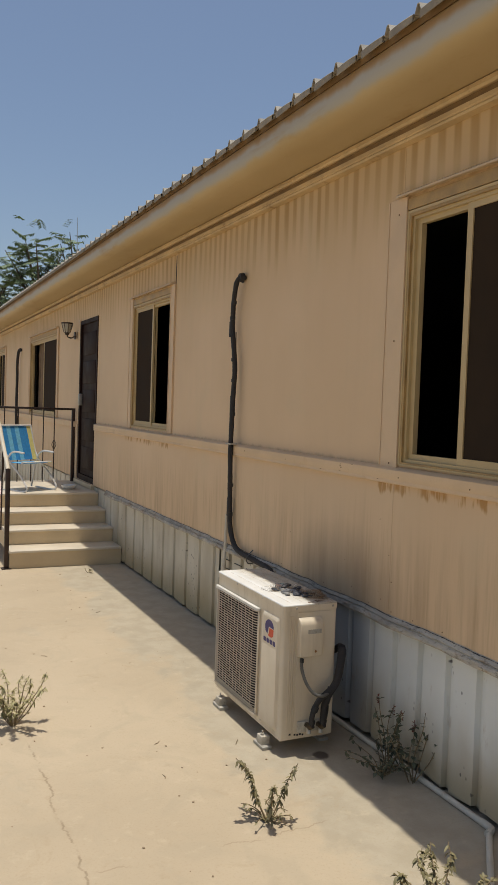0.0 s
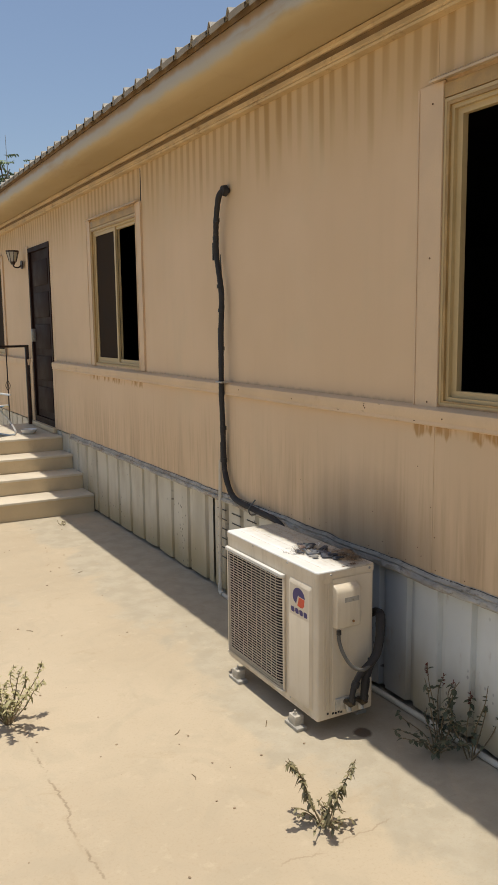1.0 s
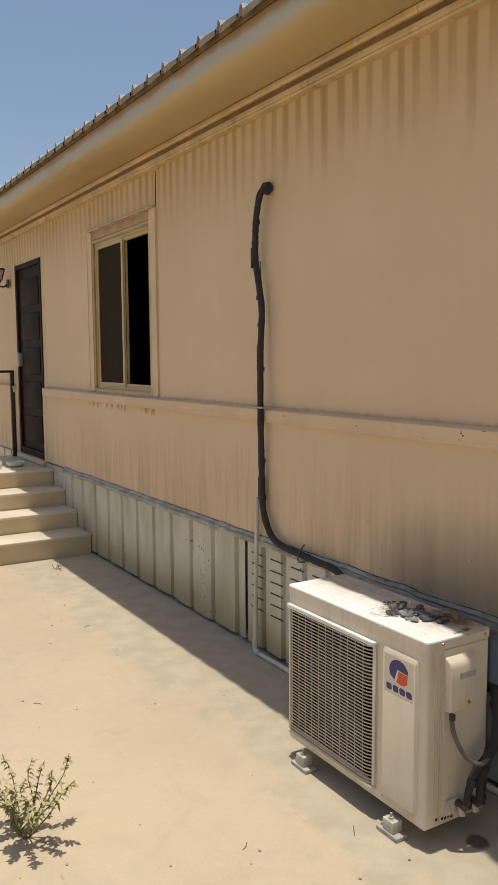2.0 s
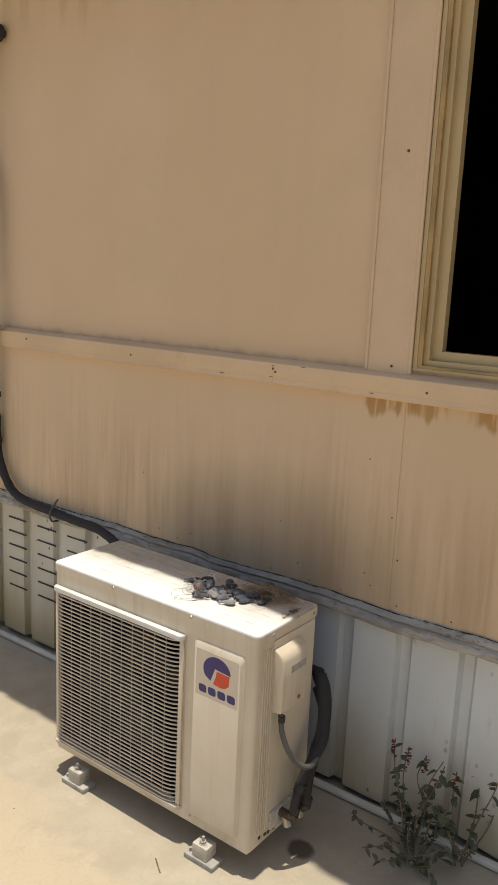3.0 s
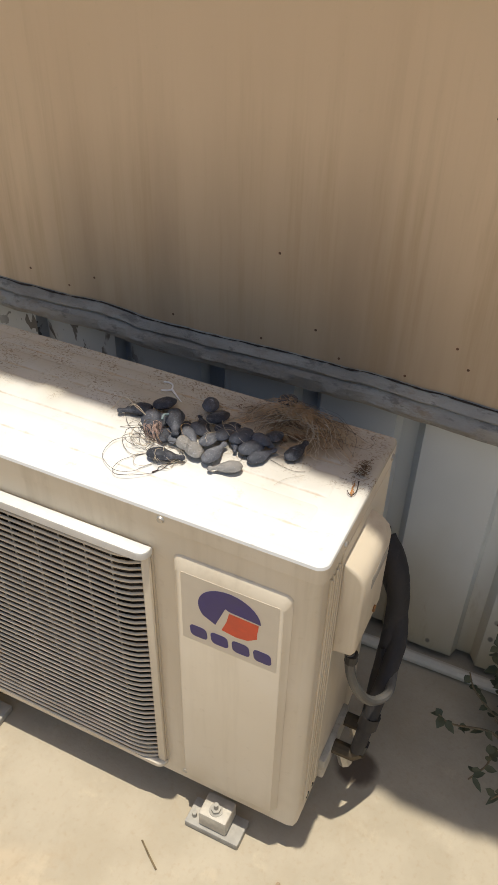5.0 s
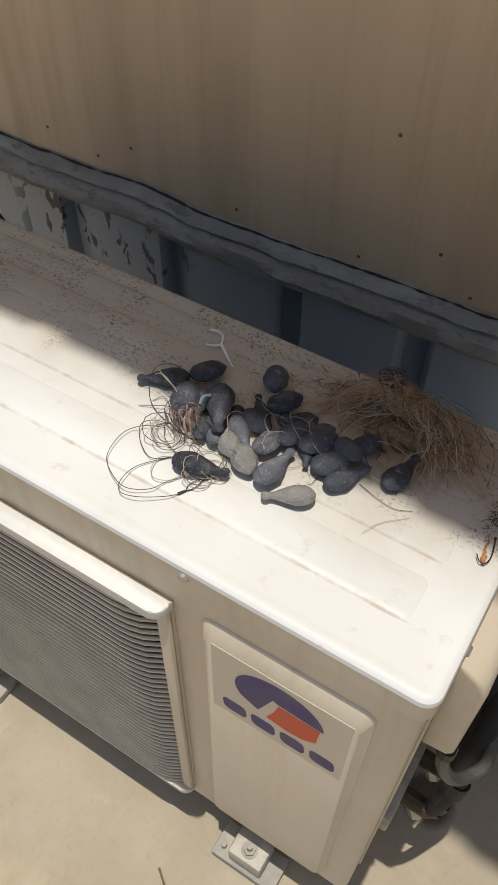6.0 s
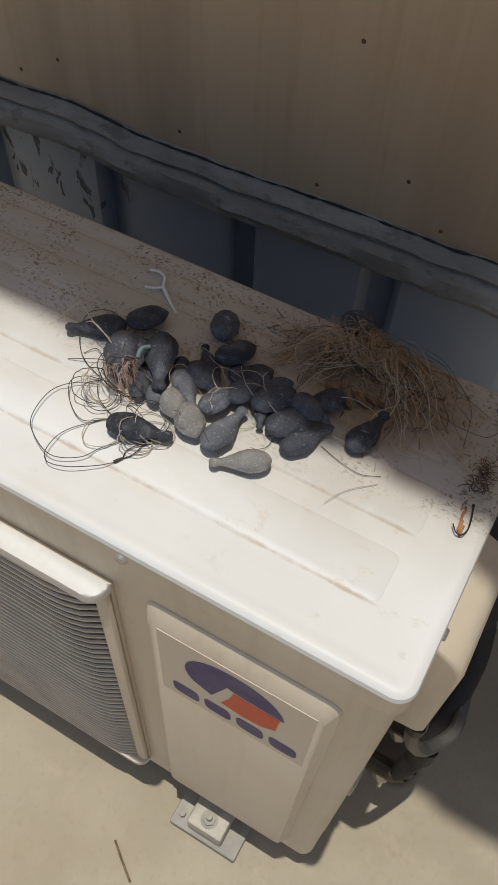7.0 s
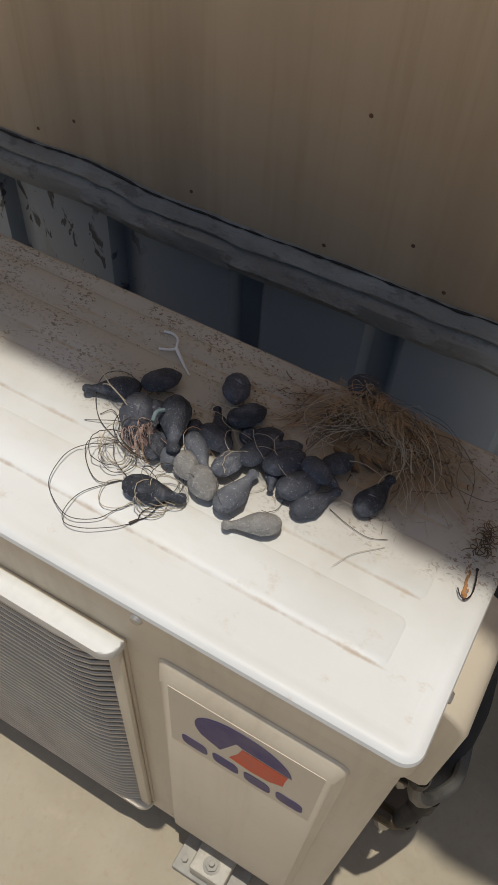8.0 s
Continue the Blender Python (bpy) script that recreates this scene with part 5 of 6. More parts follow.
def sinker(kind, tone, tail, head, lift=0.0, stretch=1.0):
    d = Vector((head[0] - tail[0], head[1] - tail[1], 0))
    away = abs(d.normalized().dot(Vector((0.87, 0.49, 0))))
    size = d.length * stretch * (1.14 - 0.19 * away)
    thick = {"pear": 0.145, "oval": 0.23, "disc": 0.19}[kind] * size
    ob = new("fishing_sinker", SHAPES[kind, tone])
    ob.matrix_world = Matrix.Translation((tail[0] + (d.x - d.normalized().x * size) / 2, tail[1] + (d.y - d.normalized().y * size) / 2, LID_Z + thick + lift)) @ Matrix.Rotation(math.atan2(d.y, d.x), 4, "Z") @ Matrix.Diagonal((size, size, size, 1))
    words = {"pear": "pear-shaped", "oval": "oval", "disc": "round flattened"}[kind]
    look_ = {"dark": "dark grey oxidised", "mid": "scuffed blue-grey", "pale": "chalky pale grey"}[tone]
    place = "lying on the lid" if lift < 0.004 else "atop the pile"
    return tagged(ob, f"{look_} {words} lead fishing sinker {place}", "fishing sinker", "sinkers on the lid")


PILE = (
    ("pear", "dark", (-0.339, 0.364), (-0.367, 0.405), 0),
    ("oval", "dark", (-0.338, 0.360), (-0.308, 0.337), 0.003),
    ("oval", "dark", (-0.345, 0.357), (-0.389, 0.336), 0),
    ("oval", "dark", (-0.351, 0.346), (-0.354, 0.315), 0.0),
    ("pear", "dark", (-0.334, 0.324), (-0.394, 0.290), 0.007),
    ("oval", "dark", (-0.381, 0.348), (-0.392, 0.322), 0.002),
    ("pear", "dark", (-0.436, 0.311), (-0.424, 0.259), 0),
    ("oval", "pale", (-0.388, 0.269), (-0.414, 0.239), 0),
    ("oval", "pale", (-0.380, 0.289), (-0.405, 0.264), 0),
    ("pear", "mid", (-0.420, 0.228), (-0.366, 0.220), 0.002),
    ("oval", "mid", (-0.390, 0.249), (-0.357, 0.241), 0.004),
    ("pear", "pale", (-0.402, 0.178), (-0.427, 0.216), 0),
    ("oval", "dark", (-0.275, 0.292), (-0.312, 0.274), 0.002),
    ("oval", "dark", (-0.333, 0.268), (-0.302, 0.247), 0.003),
    ("oval", "dark", (-0.347, 0.288), (-0.359, 0.252), 0.0),
    ("pear", "mid", (-0.358, 0.294), (-0.390, 0.255), 0),
    ("oval", "dark", (-0.368, 0.236), (-0.334, 0.224), 0.004),
    ("oval", "dark", (-0.362, 0.215), (-0.330, 0.192), 0.003),
    ("oval", "dark", (-0.376, 0.193), (-0.343, 0.169), 0.0),
    ("pear", "dark", (-0.387, 0.173), (-0.345, 0.149), 0),
    ("oval", "dark", (-0.335, 0.171), (-0.307, 0.154), 0.002),
    ("oval", "dark", (-0.334, 0.189), (-0.348, 0.158), 0.007),
    ("pear", "mid", (-0.335, 0.170), (-0.346, 0.146), 0.004),
    ("pear", "dark", (-0.358, 0.125), (-0.306, 0.114), 0),
    ("disc", "dark", (-0.234, 0.192), (-0.214, 0.170), 0.004),
    ("oval", "dark", (-0.338, 0.242), (-0.316, 0.221), 0.0),
    ("oval", "dark", (-0.340, 0.218), (-0.318, 0.200), 0),
    ("oval", "dark", (-0.374, 0.318), (-0.404, 0.306), 0),
    ("oval", "dark", (-0.382, 0.312), (-0.358, 0.298), 0.0),
    ("pear", "dark", (-0.352, 0.262), (-0.318, 0.290), 0),
    ("oval", "dark", (-0.350, 0.334), (-0.374, 0.324), 0),
    ("oval", "mid", (-0.384, 0.302), (-0.402, 0.288), 0.003),
    ("oval", "dark", (-0.344, 0.300), (-0.362, 0.284), 0.002),
    ("oval", "dark", (-0.345, 0.262), (-0.366, 0.256), 0.003),
    ("oval", "dark", (-0.322, 0.252), (-0.345, 0.242), 0),
    ("pear", "dark", (-0.346, 0.212), (-0.378, 0.200), 0.002),
    ("oval", "dark", (-0.352, 0.182), (-0.368, 0.164), 0.004),
    ("oval", "dark", (-0.318, 0.236), (-0.334, 0.215), 0.002),
)
for row in PILE:
    sinker(*row)


def strand(rng, start, heading, length, curl, lift, n=18):
    """A springy length of line that keeps close to the lid."""
    p = Vector((start[0], start[1], LID_Z + 0.002 + rng.random() * lift))
    a, turn, out = heading, curl * rng.uniform(0.6, 1.4), []
    top = lift * rng.random()
    for i in range(n + 1):
        out.append(p.copy())
        a += turn / n + rng.uniform(-0.12, 0.12)
        p = p + Vector((math.cos(a), math.sin(a), 0)) * (length / n)
        p.z = LID_Z + 0.0012 + top * math.sin(math.pi * (i + 1) / (n + 1)) + 0.002 * rng.random()
        if not (AX0 + 0.03 < p.x < AX1 - 0.004 and 0.008 < p.y < AW) and len(out) > 2:
            break
    return out


rng = random.Random(11)


def laid(pts, r=0.0004, rise=0.004):
    """A length of line laid through plan points, springing a little off the lid between its ends."""
    n = len(pts) - 1
    return tube(bmesh.new(), smooth_path([(x, y, LID_Z + 0.001 + rise * math.sin(math.pi * min(1.0, i / n * 1.05)) * rng.uniform(0.6, 1.3)) for i, (x, y) in enumerate(pts)], 6), r, 5)


def coil(at, r, turns, height, squash=0.7):
    """A springy open coil standing in the pile."""
    a0, tilt, pts = rng.uniform(0, 6.3), rng.uniform(0, 6.3), []
    n = max(16, int(26 * turns))
    for i in range(n + 1):
        a = a0 + 2 * math.pi * turns * i / n
        rr = r * (1 + 0.25 * math.sin(1.3 * a + tilt) + rng.uniform(-0.04, 0.04))
        x, y = rr * math.cos(a), rr * math.sin(a) * squash
        z = height * (0.5 + 0.5 * math.sin(a + tilt)) + 0.002
        pts.append((at[0] + x * math.cos(tilt) - y * math.sin(tilt), at[1] + x * math.sin(tilt) + y * math.cos(tilt), LID_Z + z))
    return [(min(max(x, AX0 + 0.02), AX1 - 0.003), max(y, 0.006), z) for x, y, z in pts]


tangle = thing("tangled_fishing_line", (-0.40, 0.32, LID_Z), "loops of pale and dark fishing line caught on the sinkers", "fishing line")
loops = [
    (LINE_DARK, [(-0.404, 0.346), (-0.414, 0.364), (-0.434, 0.375), (-0.462, 0.372), (-0.477, 0.359), (-0.487, 0.334), (-0.476, 0.313), (-0.459, 0.304), (-0.442, 0.292)]),
    (LINE_DARK, [(-0.431, 0.318), (-0.459, 0.339), (-0.482, 0.341), (-0.493, 0.333), (-0.49, 0.316), (-0.476, 0.297), (-0.465, 0.287)]),
    (LINE_DARK, [(-0.431, 0.272), (-0.426, 0.266), (-0.421, 0.272)]),
    (LINE_DARK, [(-0.43, 0.316), (-0.444, 0.334), (-0.433, 0.355), (-0.416, 0.367), (-0.403, 0.361), (-0.398, 0.347)]),
    (LINE_DARK, [(-0.331, 0.366), (-0.326, 0.387), (-0.336, 0.401), (-0.352, 0.401), (-0.372, 0.39), (-0.388, 0.373), (-0.398, 0.347)]),
    (LINE_PALE, [(-0.426, 0.308), (-0.439, 0.326), (-0.455, 0.325), (-0.463, 0.316), (-0.457, 0.302), (-0.442, 0.297)]),
    (LINE_DARK, [(-0.394, 0.387), (-0.384, 0.363), (-0.378, 0.356)]),
    (LINE_DARK, [(-0.381, 0.379), (-0.372, 0.371), (-0.382, 0.356), (-0.404, 0.346), (-0.418, 0.335), (-0.428, 0.312)]),
]
for m, pts in loops:
    part("line_strand", laid(pts), m, tangle)
part("pale_strand", laid([(-0.361, 0.424), (-0.349, 0.404), (-0.361, 0.377), (-0.366, 0.335)], 0.0006, 0.02), LINE_PALE, tangle)
part("pale_strand", laid([(-0.352, 0.402), (-0.366, 0.372), (-0.372, 0.338)], 0.0006, 0.022), LINE_PALE, tangle)
for k in range(9):
    at = (-0.404 + rng.gauss(0, 0.010), 0.336 + rng.gauss(0, 0.012))
    part("line_strand", tube(bmesh.new(), coil(at, rng.uniform(0.012, 0.024), rng.uniform(0.7, 1.4), rng.uniform(0.006, 0.024)), 0.00042, 4), rng.choice((LINE_DARK, LINE_DARK, LINE_PALE)), tangle)
for k in range(7):
    at = (-0.428 + rng.gauss(0, 0.008), 0.288 + rng.gauss(0, 0.012))
    part("line_strand", tube(bmesh.new(), coil(at, rng.uniform(0.008, 0.018), rng.uniform(0.7, 1.3), rng.uniform(0.010, 0.018)), 0.0004, 4), rng.choice((LINE_DARK, LINE_PALE)), tangle)
for k in range(12):
    at = (-0.355 + rng.gauss(0, 0.016), 0.215 + rng.gauss(0, 0.04))
    part("pale_strand", tube(bmesh.new(), coil(at, rng.uniform(0.014, 0.032), rng.uniform(0.3, 0.7), rng.uniform(0.014, 0.026)), 0.0003, 4), LINE_PALE, tangle)
for k in range(16):
    at = (-0.372 + rng.gauss(0, 0.018), rng.uniform(0.16, 0.33))
    part("line_strand", tube(bmesh.new(), coil(at, rng.uniform(0.012, 0.028), rng.uniform(0.3, 0.8), rng.uniform(0.012, 0.024)), 0.00028, 4), rng.choice((LINE_DARK, LINE_BROWN, LINE_PALE)), tangle)
swivel = ((-0.465, 0.287, LID_Z + 0.0018), (-0.458, 0.283, LID_Z + 0.0018))
part("swivel", tube(bmesh.new(), swivel, 0.0014, 8, 0.7), IRON, tangle, "small dark swivel clip")
part("swivel", tube(bmesh.new(), [(-0.439, 0.277, LID_Z + 0.002), (-0.431, 0.272, LID_Z + 0.002)], 0.0016, 8, 0.7), IRON, tangle, "small dark swivel clip")
part("snap_wire", laid([(-0.458, 0.283), (-0.451, 0.2845), (-0.443, 0.281), (-0.439, 0.277), (-0.446, 0.2765), (-0.453, 0.279), (-0.458, 0.283)], 0.0005, 0.001), IRON, tangle)
bm = bmesh.new()
for k in range(34):
    tube(bm, coil((-0.392 + rng.gauss(0, 0.007), 0.324 + rng.gauss(0, 0.008)), rng.uniform(0.002, 0.008), rng.uniform(0.8, 1.8), rng.uniform(0.014, 0.026)), 0.0003, 4)
pink = simple("pinkish_snarled_line", (0.52, 0.36, 0.29), 0.7, var=0.3, scale=80)
part("snarl", bm, pink, tangle, "pinkish snarled knot", "stuff")

teal = simple("faded_teal_cord", (0.15, 0.20, 0.20), 0.7, var=0.25, scale=90)
part("cord_stub", tube(bmesh.new(), smooth_path([(-0.362, 0.319, LID_Z + 0.026), (-0.370, 0.322, LID_Z + 0.029), (-0.379, 0.320, LID_Z + 0.027)], 4), 0.0019, 8), teal, tangle, "faded teal cord stub")
nest = thing("nest_of_line", (-0.28, 0.13, LID_Z), "brown heap of frayed line and husks like a nest", "fishing line")
bm = bmesh.new()
for k in range(240):
    a, rr = rng.uniform(0, 6.3), abs(rng.gauss(0, 0.020))
    tube(bm, coil((-0.250 + rr * math.cos(a) * 0.7, 0.150 + rr * math.sin(a) * 1.2), rng.uniform(0.005, 0.022), rng.uniform(0.35, 1.0), rng.uniform(0.003, 0.022)), 0.00026, 3)
part("snarl", bm, LINE_BROWN, nest, "brown matted line", "stuff")


def sweep(a, b, c, height):
    """A long strand that springs from a over the heap at b and down to c."""
    g = lambda q, e: (q[0] + rng.gauss(0, e), q[1] + rng.gauss(0, e))
    a, b, c = g(a, 0.012), g(b, 0.013), g(c, 0.022)
    pts, n, wild = [], 10, rng.uniform(0.003, 0.014)
    for i in range(n + 1):
        f = i / n
        x, y = ((1 - f) ** 2 * a[m] + 2 * f * (1 - f) * (2 * b[m] - (a[m] + c[m]) / 2) + f * f * c[m] + rng.gauss(0, wild) for m in (0, 1))
        pts.append((min(max(x, AX0 + 0.02), AX1 - 0.002), max(y, 0.01), LID_Z + 0.002 + height * math.sin(math.pi * f) * rng.uniform(0.5, 1.1)))
    return smooth_path(pts, 4)


for name, m, n, ends in (("pale_tangle", LINE_PALE, 15, ((-0.315, 0.205), (-0.248, 0.150), (-0.325, 0.090))), ("tan_tangle", LINE_BROWN, 20, ((-0.300, 0.225), (-0.240, 0.155), (-0.300, 0.085))), ("dark_tangle", LINE_DARK, 9, ((-0.305, 0.215), (-0.232, 0.135), (-0.285, 0.055)))):
    bm = bmesh.new()
    for k in range(n):
        tube(bm, sweep(*ends, rng.uniform(0.006, 0.022)), rng.uniform(0.0002, 0.00034), 4)
    part(name, bm, m, nest, "", "stuff")
bm = bmesh.new()
for k in range(150):
    a, rr = rng.uniform(0, 6.3), abs(rng.gauss(0, 0.030))
    x, y = -0.268 + rr * math.cos(a), 0.150 + rr * math.sin(a) * 1.5
    if x < AX1 - 0.008:
        tube(bm, strand(rng, (x, y), rng.uniform(0, 6.3), rng.uniform(0.006, 0.018), rng.uniform(-2, 2), 0.005, 5), 0.0005, 4)
part("husk_mat", bm, DEBRIS, nest, "brown husk fibres matted below the line", "stuff")
for k in range(4):
    x, y = -0.300 + rng.gauss(0, 0.008), 0.165 - 0.012 * k
    bm = bmesh.new()
    bmesh.ops.create_icosphere(bm, subdivisions=2, radius=1.0, matrix=Matrix.Translation((x, y, LID_Z + 0.004)) @ Matrix.Rotation(rng.uniform(-0.7, 0.1), 4, "Z") @ Matrix.Diagonal((0.003, 0.012, 0.0035, 1)))
    part("seed_husk", bm, DEBRIS, nest, "brown seed husk")
for m, r, rise, pts in ((LINE_DARK, 0.0003, 0.012, [(-0.232, 0.135), (-0.239, 0.122), (-0.274, 0.092), (-0.29, 0.07), (-0.294, 0.047), (-0.287, 0.029), (-0.267, 0.023), (-0.251, 0.033), (-0.235, 0.03)]), (LINE_PALE, 0.00035, 0.012, [(-0.232, 0.135), (-0.249, 0.113), (-0.274, 0.092), (-0.306, 0.074), (-0.322, 0.055), (-0.335, 0.013)]), (LINE_PALE, 0.0003, 0.006, [(-0.282, 0.105), (-0.328, 0.101), (-0.338, 0.079), (-0.325, 0.066), (-0.315, 0.078), (-0.296, 0.093)]), (LINE_PALE, 0.00035, 0.022, [(-0.345, 0.195), (-0.304, 0.184), (-0.276, 0.162), (-0.245, 0.131)]), (LINE_DARK, 0.0003, 0.001, [(-0.362, 0.149), (-0.369, 0.127), (-0.371, 0.108), (-0.364, 0.093)]), (LINE_PALE, 0.0003, 0.010, [(-0.282, 0.105), (-0.318, 0.122), (-0.338, 0.116)]), (LINE_DARK, 0.00025, 0.002, [(-0.300, 0.045), (-0.262, 0.052), (-0.238, 0.070)]), (LINE_PALE, 0.00025, 0.001, [(-0.372, 0.092), (-0.392, 0.112), (-0.410, 0.122)])):
    part("long_strand", laid(pts, r, rise), m, nest)
bm = bmesh.new()
for k in range(2600):
    x, y = -0.262 + rng.gauss(0, 0.026), rng.choice((0.13 + rng.gauss(0, 0.05), 0.20 + rng.gauss(0, 0.05), 0.19 + rng.gauss(0, 0.16)))
    if noise.noise((x * 60, y * 60, 0)) < -0.05:
        continue
    if not (AX0 + 0.02 < x < AX1 - 0.012 and 0.012 < y < AW - 0.02):
        continue
    a, l = rng.uniform(0, 6.3), 0.0003 + 0.0013 * rng.random() ** 2
    d = Vector((math.cos(a), math.sin(a), 0)) * l
    n = Vector((-math.sin(a), math.cos(a), 0)) * l * rng.uniform(0.3, 0.7)
    c = Vector((x, y, LID_Z + 0.0006))
    q = [bm.verts.new(c - d), bm.verts.new(c - n), bm.verts.new(c + d), bm.verts.new(c + n), bm.verts.new(c + Vector((0, 0, 0.0007)))]
    for i in range(4):
        bm.faces.new((q[i], q[(i + 1) % 4], q[4]))
    bm.faces.new(q[:4][::-1])
solid("husk_litter", bm, DEBRIS, "brown husk crumbs scattered on the lid", "litter", kind="stuff")

pick = thing("floss_pick", (-0.29, 0.35, LID_Z), "white plastic dental floss pick lying on the lid", "floss pick")
Zp = LID_Z + 0.003
part("prong", tube(bmesh.new(), smooth_path([(-0.260, 0.388, Zp), (-0.258, 0.379, Zp), (-0.262, 0.370, Zp), (-0.274, 0.364, Zp)], 5), 0.0013, 8), WHITE, pick)
part("prong", tube(bmesh.new(), smooth_path([(-0.283, 0.379, Zp), (-0.279, 0.370, Zp), (-0.274, 0.364, Zp)], 5), 0.0013, 8), WHITE, pick)
part("handle", tube(bmesh.new(), smooth_path([(-0.273, 0.365, Zp), (-0.281, 0.355, Zp), (-0.289, 0.345, Zp), (-0.297, 0.334, Zp)], 5), 0.0020, 8, 0.45), WHITE, pick)

hook = thing("fish_hook", (-0.38, 0.018, LID_Z), "rusted dark fish hook stuck to the lid", "fish hook")
Zh = LID_Z + 0.0022
part("bend", tube(bmesh.new(), smooth_path([(-0.353, 0.017, Zh), (-0.364, 0.0145, Zh), (-0.375, 0.0135, Zh), (-0.382, 0.016, Zh), (-0.382, 0.021, Zh), (-0.376, 0.0255, Zh)], 6), 0.0008, 6, 0.7), IRON, hook)
part("eye", disc(bmesh.new(), (-0.352, 0.0172, Zh - 0.0008), (0, 0, 1), 0.0014, 0.0014, 10), IRON, hook)
bm = bmesh.new()
for k in range(26):
    f = k / 25
    x, y, w = -0.379 + 0.034 * f + rng.gauss(0, 0.0008), 0.0185 + 0.006 * f + rng.gauss(0, 0.0012), rng.uniform(0.0010, 0.0026) * (1.1 - 0.85 * f)
    bmesh.ops.create_icosphere(bm, subdivisions=1, radius=1.0, matrix=Matrix.Translation((x, y, LID_Z - 0.0002)) @ Matrix.Rotation(0.2, 4, "Z") @ Matrix.Diagonal((w * 1.5, w * 0.7, 0.0007, 1)))
part("rust_crust", bm, RUST, hook, "orange rust crust", "stuff")
bm = bmesh.new()
for k in range(48):
    tube(bm, strand(rng, (-0.322 + rng.gauss(0, 0.010), 0.0195 + rng.gauss(0, 0.003)), rng.uniform(0, 6.3), rng.uniform(0.005, 0.015), rng.uniform(-4, 4), 0.005, 6), 0.00045, 3)
solid("hair_tuft", bm, DEBRIS, "small brown tuft of fibre at the lid's corner", "litter")

# ---- weeds ----


def leaf_blade(bm, at, d, length, width, droop):
    """A folded, drooping leaf of six faces."""
    d = d.normalized()
    side = d.cross(Vector((0, 0, 1)))
    side = side.normalized() if side.length > 1e-3 else Vector((1, 0, 0))
    rows = []
    for s, w in ((0.0, 0.08), (0.3, 0.9), (0.65, 0.8), (1.0, 0.05)):
        c = at + d * (length * s) + Vector((0, 0, -droop * length * s * s))
        rows.append((bm.verts.new(c - side * width * w), bm.verts.new(c + Vector((0, 0, -0.25 * width * w))), bm.verts.new(c + side * width * w)))
    for a, b in zip(rows, rows[1:]):
        for k in range(2):
            bm.faces.new((a[k], a[k + 1], b[k + 1], b[k]))


def weed(at, height, spread, stems, leaves, leaf_mat, size, label, seed, heads=0, lean=(0, 0), droop=0.9, broad=1.0):
    q = random.Random(seed)
    w = thing("weed", (at[0], at[1], 0), label, "weed", "weeds in the yard")
    leaf_bm = bmesh.new()
    for s in range(stems):
        a = 2 * math.pi * s / stems + q.uniform(-0.5, 0.5)
        h = height * q.uniform(0.6, 1.0)
        out = spread * q.uniform(0.4, 1.0)
        tip = Vector((at[0] + out * math.cos(a) + lean[0] * h, at[1] + out * math.sin(a) + lean[1] * h, h))
        base = Vector((at[0] + 0.012 * math.cos(a), at[1] + 0.012 * math.sin(a), 0.0))
        pts = smooth_path([base, base.lerp(tip, 0.35) + Vector((q.uniform(-1, 1), q.uniform(-1, 1), 0.6)) * 0.02, base.lerp(tip, 0.7) + Vector((q.uniform(-1, 1), q.uniform(-1, 1), 0.8)) * 0.02, tip], 5)
        part("stem", tube(bmesh.new(), pts, 0.0032, 5, 0.45), STEM, w)
        for k in range(leaves):
            t = q.uniform(0.25, 1.0)
            p = pts[min(len(pts) - 1, int(t * (len(pts) - 1)))]
            b = q.uniform(0, 6.3)
            leaf_blade(leaf_bm, p, Vector((math.cos(b), math.sin(b), q.uniform(-0.5, 0.9))), size * q.uniform(0.6, 1.3), size * q.uniform(0.16, 0.27) * broad, q.uniform(0.1, droop))
        if s < heads:
            head_bm = bmesh.new()
            tube(head_bm, [tip, tip + Vector((0, 0, 0.012))], 0.002, 5)
            for k in range(14):
                b = q.uniform(0, 6.3)
                leaf_blade(head_bm, tip + Vector((0, 0, -0.05 * k / 14)), Vector((math.cos(b), math.sin(b), 0.6)), 0.016, 0.005, 0.3)
            part("seed_head", head_bm, REDDISH, w, "dry reddish seed head")
    part("foliage", leaf_bm, leaf_mat, w)
    return w


weed((-0.835, -0.515), 0.29, 0.19, 4, 60, WILTED_LEAF, 0.021, "wilted olive weed in a crack of the concrete", 3, droop=1.8, broad=1.3)
weed((-0.845, -0.505), 0.05, 0.15, 9, 9, WILTED_LEAF, 0.020, "flat withered weed on the concrete", 4, droop=1.2, broad=1.3)
weed((-1.675, 0.83), 0.29, 0.20, 16, 40, DRY_LEAF, 0.024, "dry straw-coloured weed beside the slab joint", 5, broad=1.2)
weed((-0.55, -1.30), 0.18, 0.25, 14, 40, WILTED_LEAF, 0.024, "small wilted weed in the sunny concrete", 7, droop=1.2, broad=1.3)
weed((-0.085, -0.30), 0.36, 0.13, 6, 12, GREEN_LEAF, 0.027, "shaded green weed growing by the drain pipe", 9, heads=3, broad=1.8)
weed((-0.060, -0.45), 0.37, 0.15, 6, 12, GREEN_LEAF, 0.027, "shaded green weed growing by the skirting", 12, heads=2, broad=1.8)
weed((-0.150, -0.34), 0.14, 0.19, 13, 13, GREEN_LEAF, 0.022, "low green weed creeping over the drain pipe", 14, broad=1.8)
weed((-0.42, 4.38), 0.04, 0.05, 4, 5, DRY_LEAF, 0.02, "tiny dry weed tuft before the steps", 15)

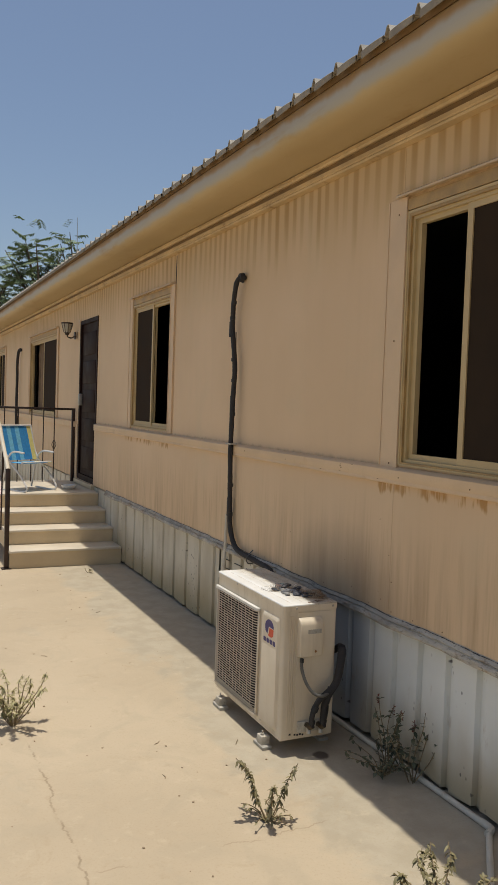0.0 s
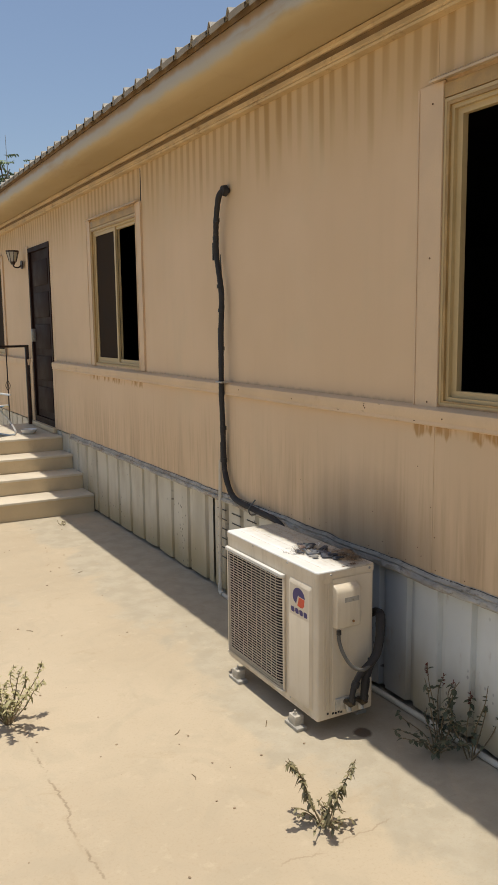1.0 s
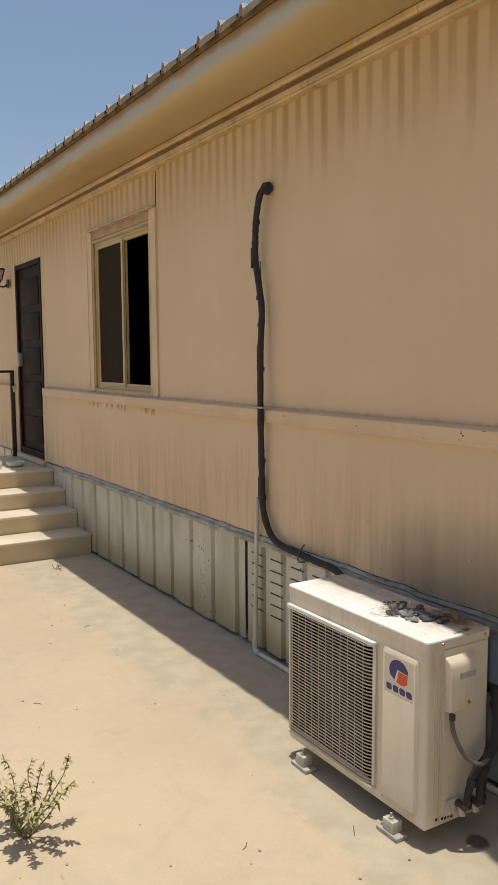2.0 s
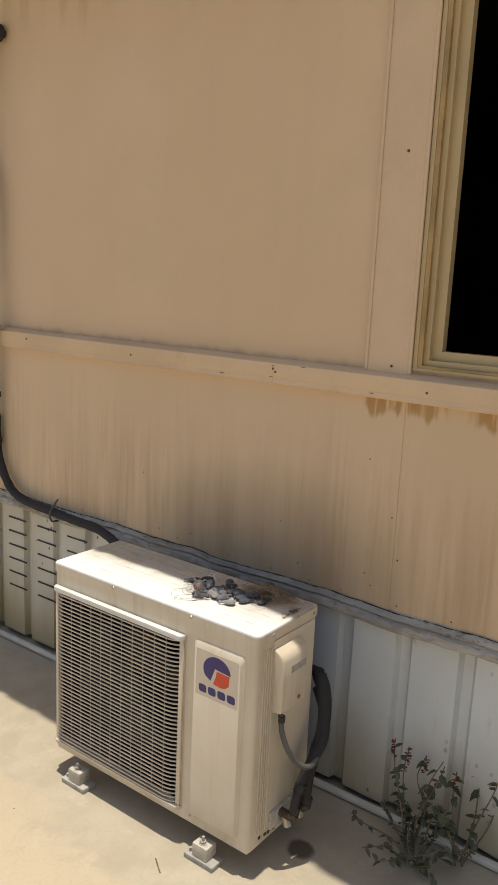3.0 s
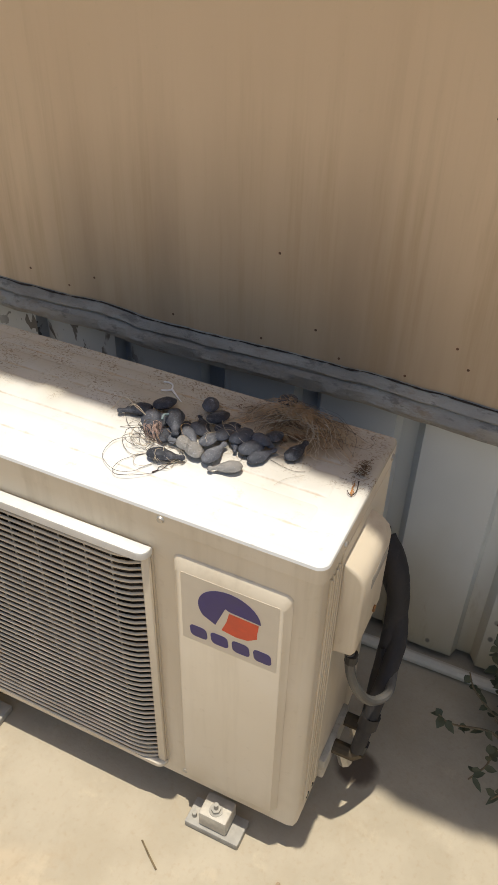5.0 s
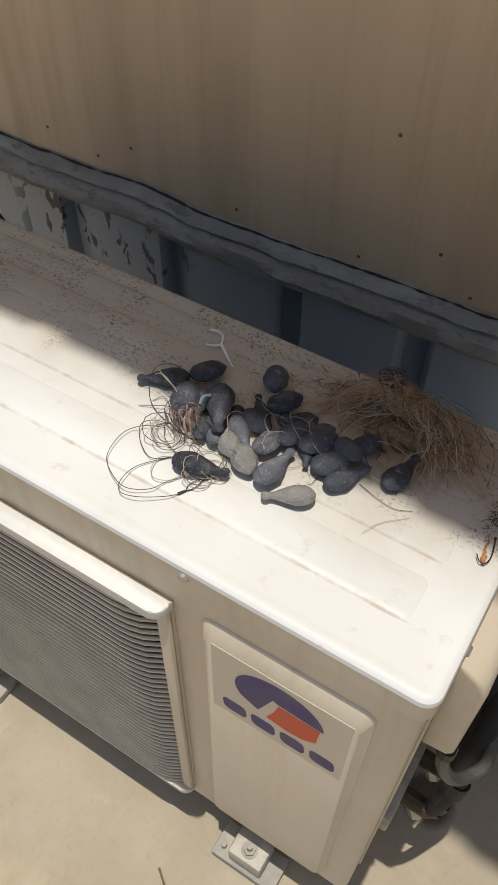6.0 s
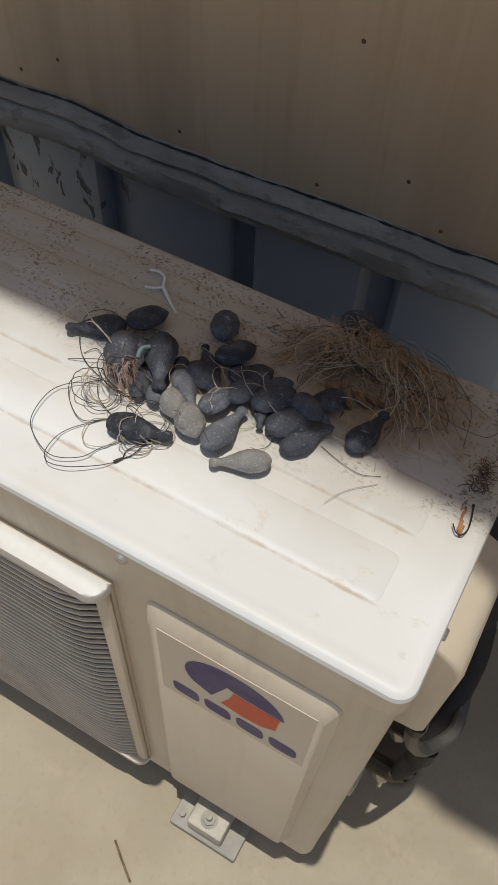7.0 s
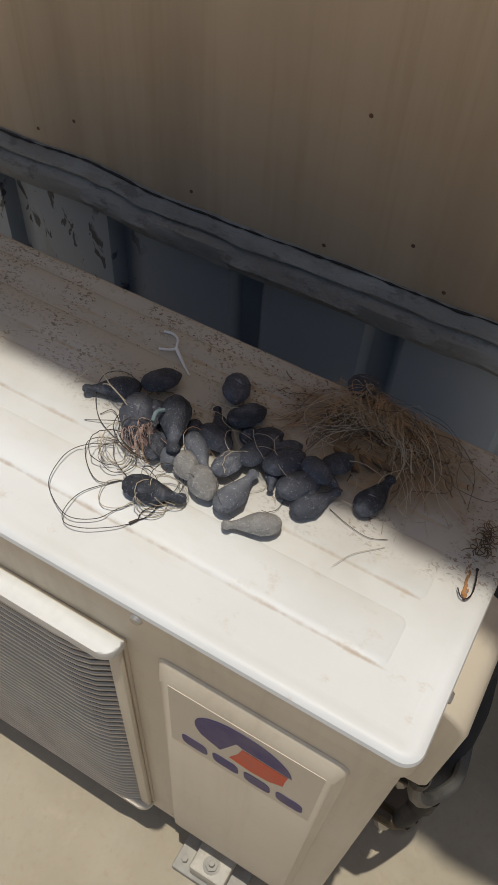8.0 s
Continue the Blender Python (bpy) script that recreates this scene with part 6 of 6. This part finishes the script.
# twigs and pebbles on the slab
twig = tube(bmesh.new(), [(-0.630, 0.258, 0.002), (-0.647, 0.234, 0.004), (-0.664, 0.208, 0.002)], 0.0018, 5)
solid("twig", twig, STEM, "short dry twig on the concrete", "twig")
for x, y, a in ((-1.05, 0.35, 0.4), (-1.30, 1.9, 2.0), (-1.12, -0.02, 1.2), (-0.72, 2.9, 0.2)):
    solid("twig", tube(bmesh.new(), [(x, y, 0.002), (x + 0.02 * math.cos(a), y + 0.02 * math.sin(a), 0.003), (x + 0.045 * math.cos(a + 0.3), y + 0.045 * math.sin(a + 0.3), 0.002)], 0.0016, 5), STEM, "short dry twig on the concrete", "twig")
q = random.Random(21)
bm = bmesh.new()
for k in range(110):
    x, y = q.uniform(-2.4, -0.35), q.uniform(-1.2, 4.6)
    r = q.uniform(0.0015, 0.0055)
    m = Matrix.Translation((x, y, r * 0.4)) @ Matrix.Rotation(q.uniform(0, 6), 4, "Z") @ Matrix.Diagonal((r * 1.3, r, r * 0.7, 1))
    bmesh.ops.create_icosphere(bm, subdivisions=1, radius=1.0, matrix=m)
solid("pebbles", bm, simple("sand_pebble", (0.34, 0.25, 0.155), 0.9, var=0.3, scale=90), "scattered sandy pebbles and crumbs", "pebbles", kind="stuff")

# ---- tree and mast beyond the house ----


def tree(at, height, seed, crown_r):
    q = random.Random(seed)
    t = thing("tree", (at[0], at[1], 0), "tall feathery green tree beyond the house", "tree", "trees beyond the house")
    top = Vector((at[0], at[1], height * 0.55))
    part("trunk", tube(bmesh.new(), smooth_path([(at[0], at[1], 0), (at[0] + 0.1, at[1], height * 0.3), top], 5), 0.18, 10, 0.55), BARK, t)
    leaves = bmesh.new()
    tips = []
    for k in range(17):
        a = q.uniform(0, 6.3)
        tip = top + Vector((math.cos(a) * crown_r * q.uniform(0.3, 1), math.sin(a) * crown_r * q.uniform(0.3, 1), q.uniform(0.05, 0.45) * height))
        mid = top.lerp(tip, 0.5) + Vector((0, 0, 0.25))
        path = smooth_path([top - Vector((0, 0, q.uniform(0, 0.8))), mid, tip], 6)
        part("limb", tube(bmesh.new(), path, 0.06, 6, 0.2), BARK, t)
        tips += [path[i] for i in range(5, len(path))]
    for p in tips:
        for k in range(2):
            c = p + Vector((q.gauss(0, 0.34), q.gauss(0, 0.34), q.gauss(0, 0.34)))
            a = q.uniform(0, 6.3)
            d = Vector((math.cos(a), math.sin(a), q.uniform(-0.5, 0.4)))
            for j in range(9):
                for s in (-1, 1):
                    side = d.cross(Vector((0, 0, 1))).normalized() * s
                    leaf_blade(leaves, c + d * (0.06 * j), (side + d * 0.5 + Vector((0, 0, q.uniform(-0.3, 0.3)))), 0.16, 0.034, 0.4)
    part("crown", leaves, TREE_LEAF, t)
    return t


tree((2.75, 25.5), 7.65, 4, 1.5)
tree((4.3, 26.5), 8.0, 8, 1.1)
tree((5.1, 26.0), 7.8, 19, 0.8)
tree((1.2, 27.5), 6.7, 13, 1.6)
mast = thing("antenna_mast", (4.1, 26.0, 0), "thin metal antenna mast beyond the house", "antenna")
part("pole", tube(bmesh.new(), [(4.1, 26.0, 0), (4.1, 26.0, 7.2)], 0.03, 6), STEEL, mast)
part("whip", tube(bmesh.new(), [(4.1, 26.0, 7.2), (4.08, 26.0, 8.35)], 0.016, 5, 0.5), STEEL, mast)

# second pipe and outlet on the far wall
far_pipe = thing("far_refrigerant_pipe", (-0.03, 11.85, 0.7), "black insulated pipe running down the far wall", "pipe")
part("insulation", tube(bmesh.new(), smooth_path([(0.03, 11.77, 2.60), (-0.03, 11.81, 2.58), (-0.035, 11.93, 2.35), (-0.03, 11.95, 2.1), (-0.045, 11.87, 1.44), (-0.03, 11.85, 0.72)], 6), 0.026, 10), RUBBER, far_pipe)
part("wall_sleeve", disc(bmesh.new(), (0.004, 11.77, 2.60), (-1, 0, 0), 0.036, 0.03, 12, 0.8), RUBBER, far_pipe)
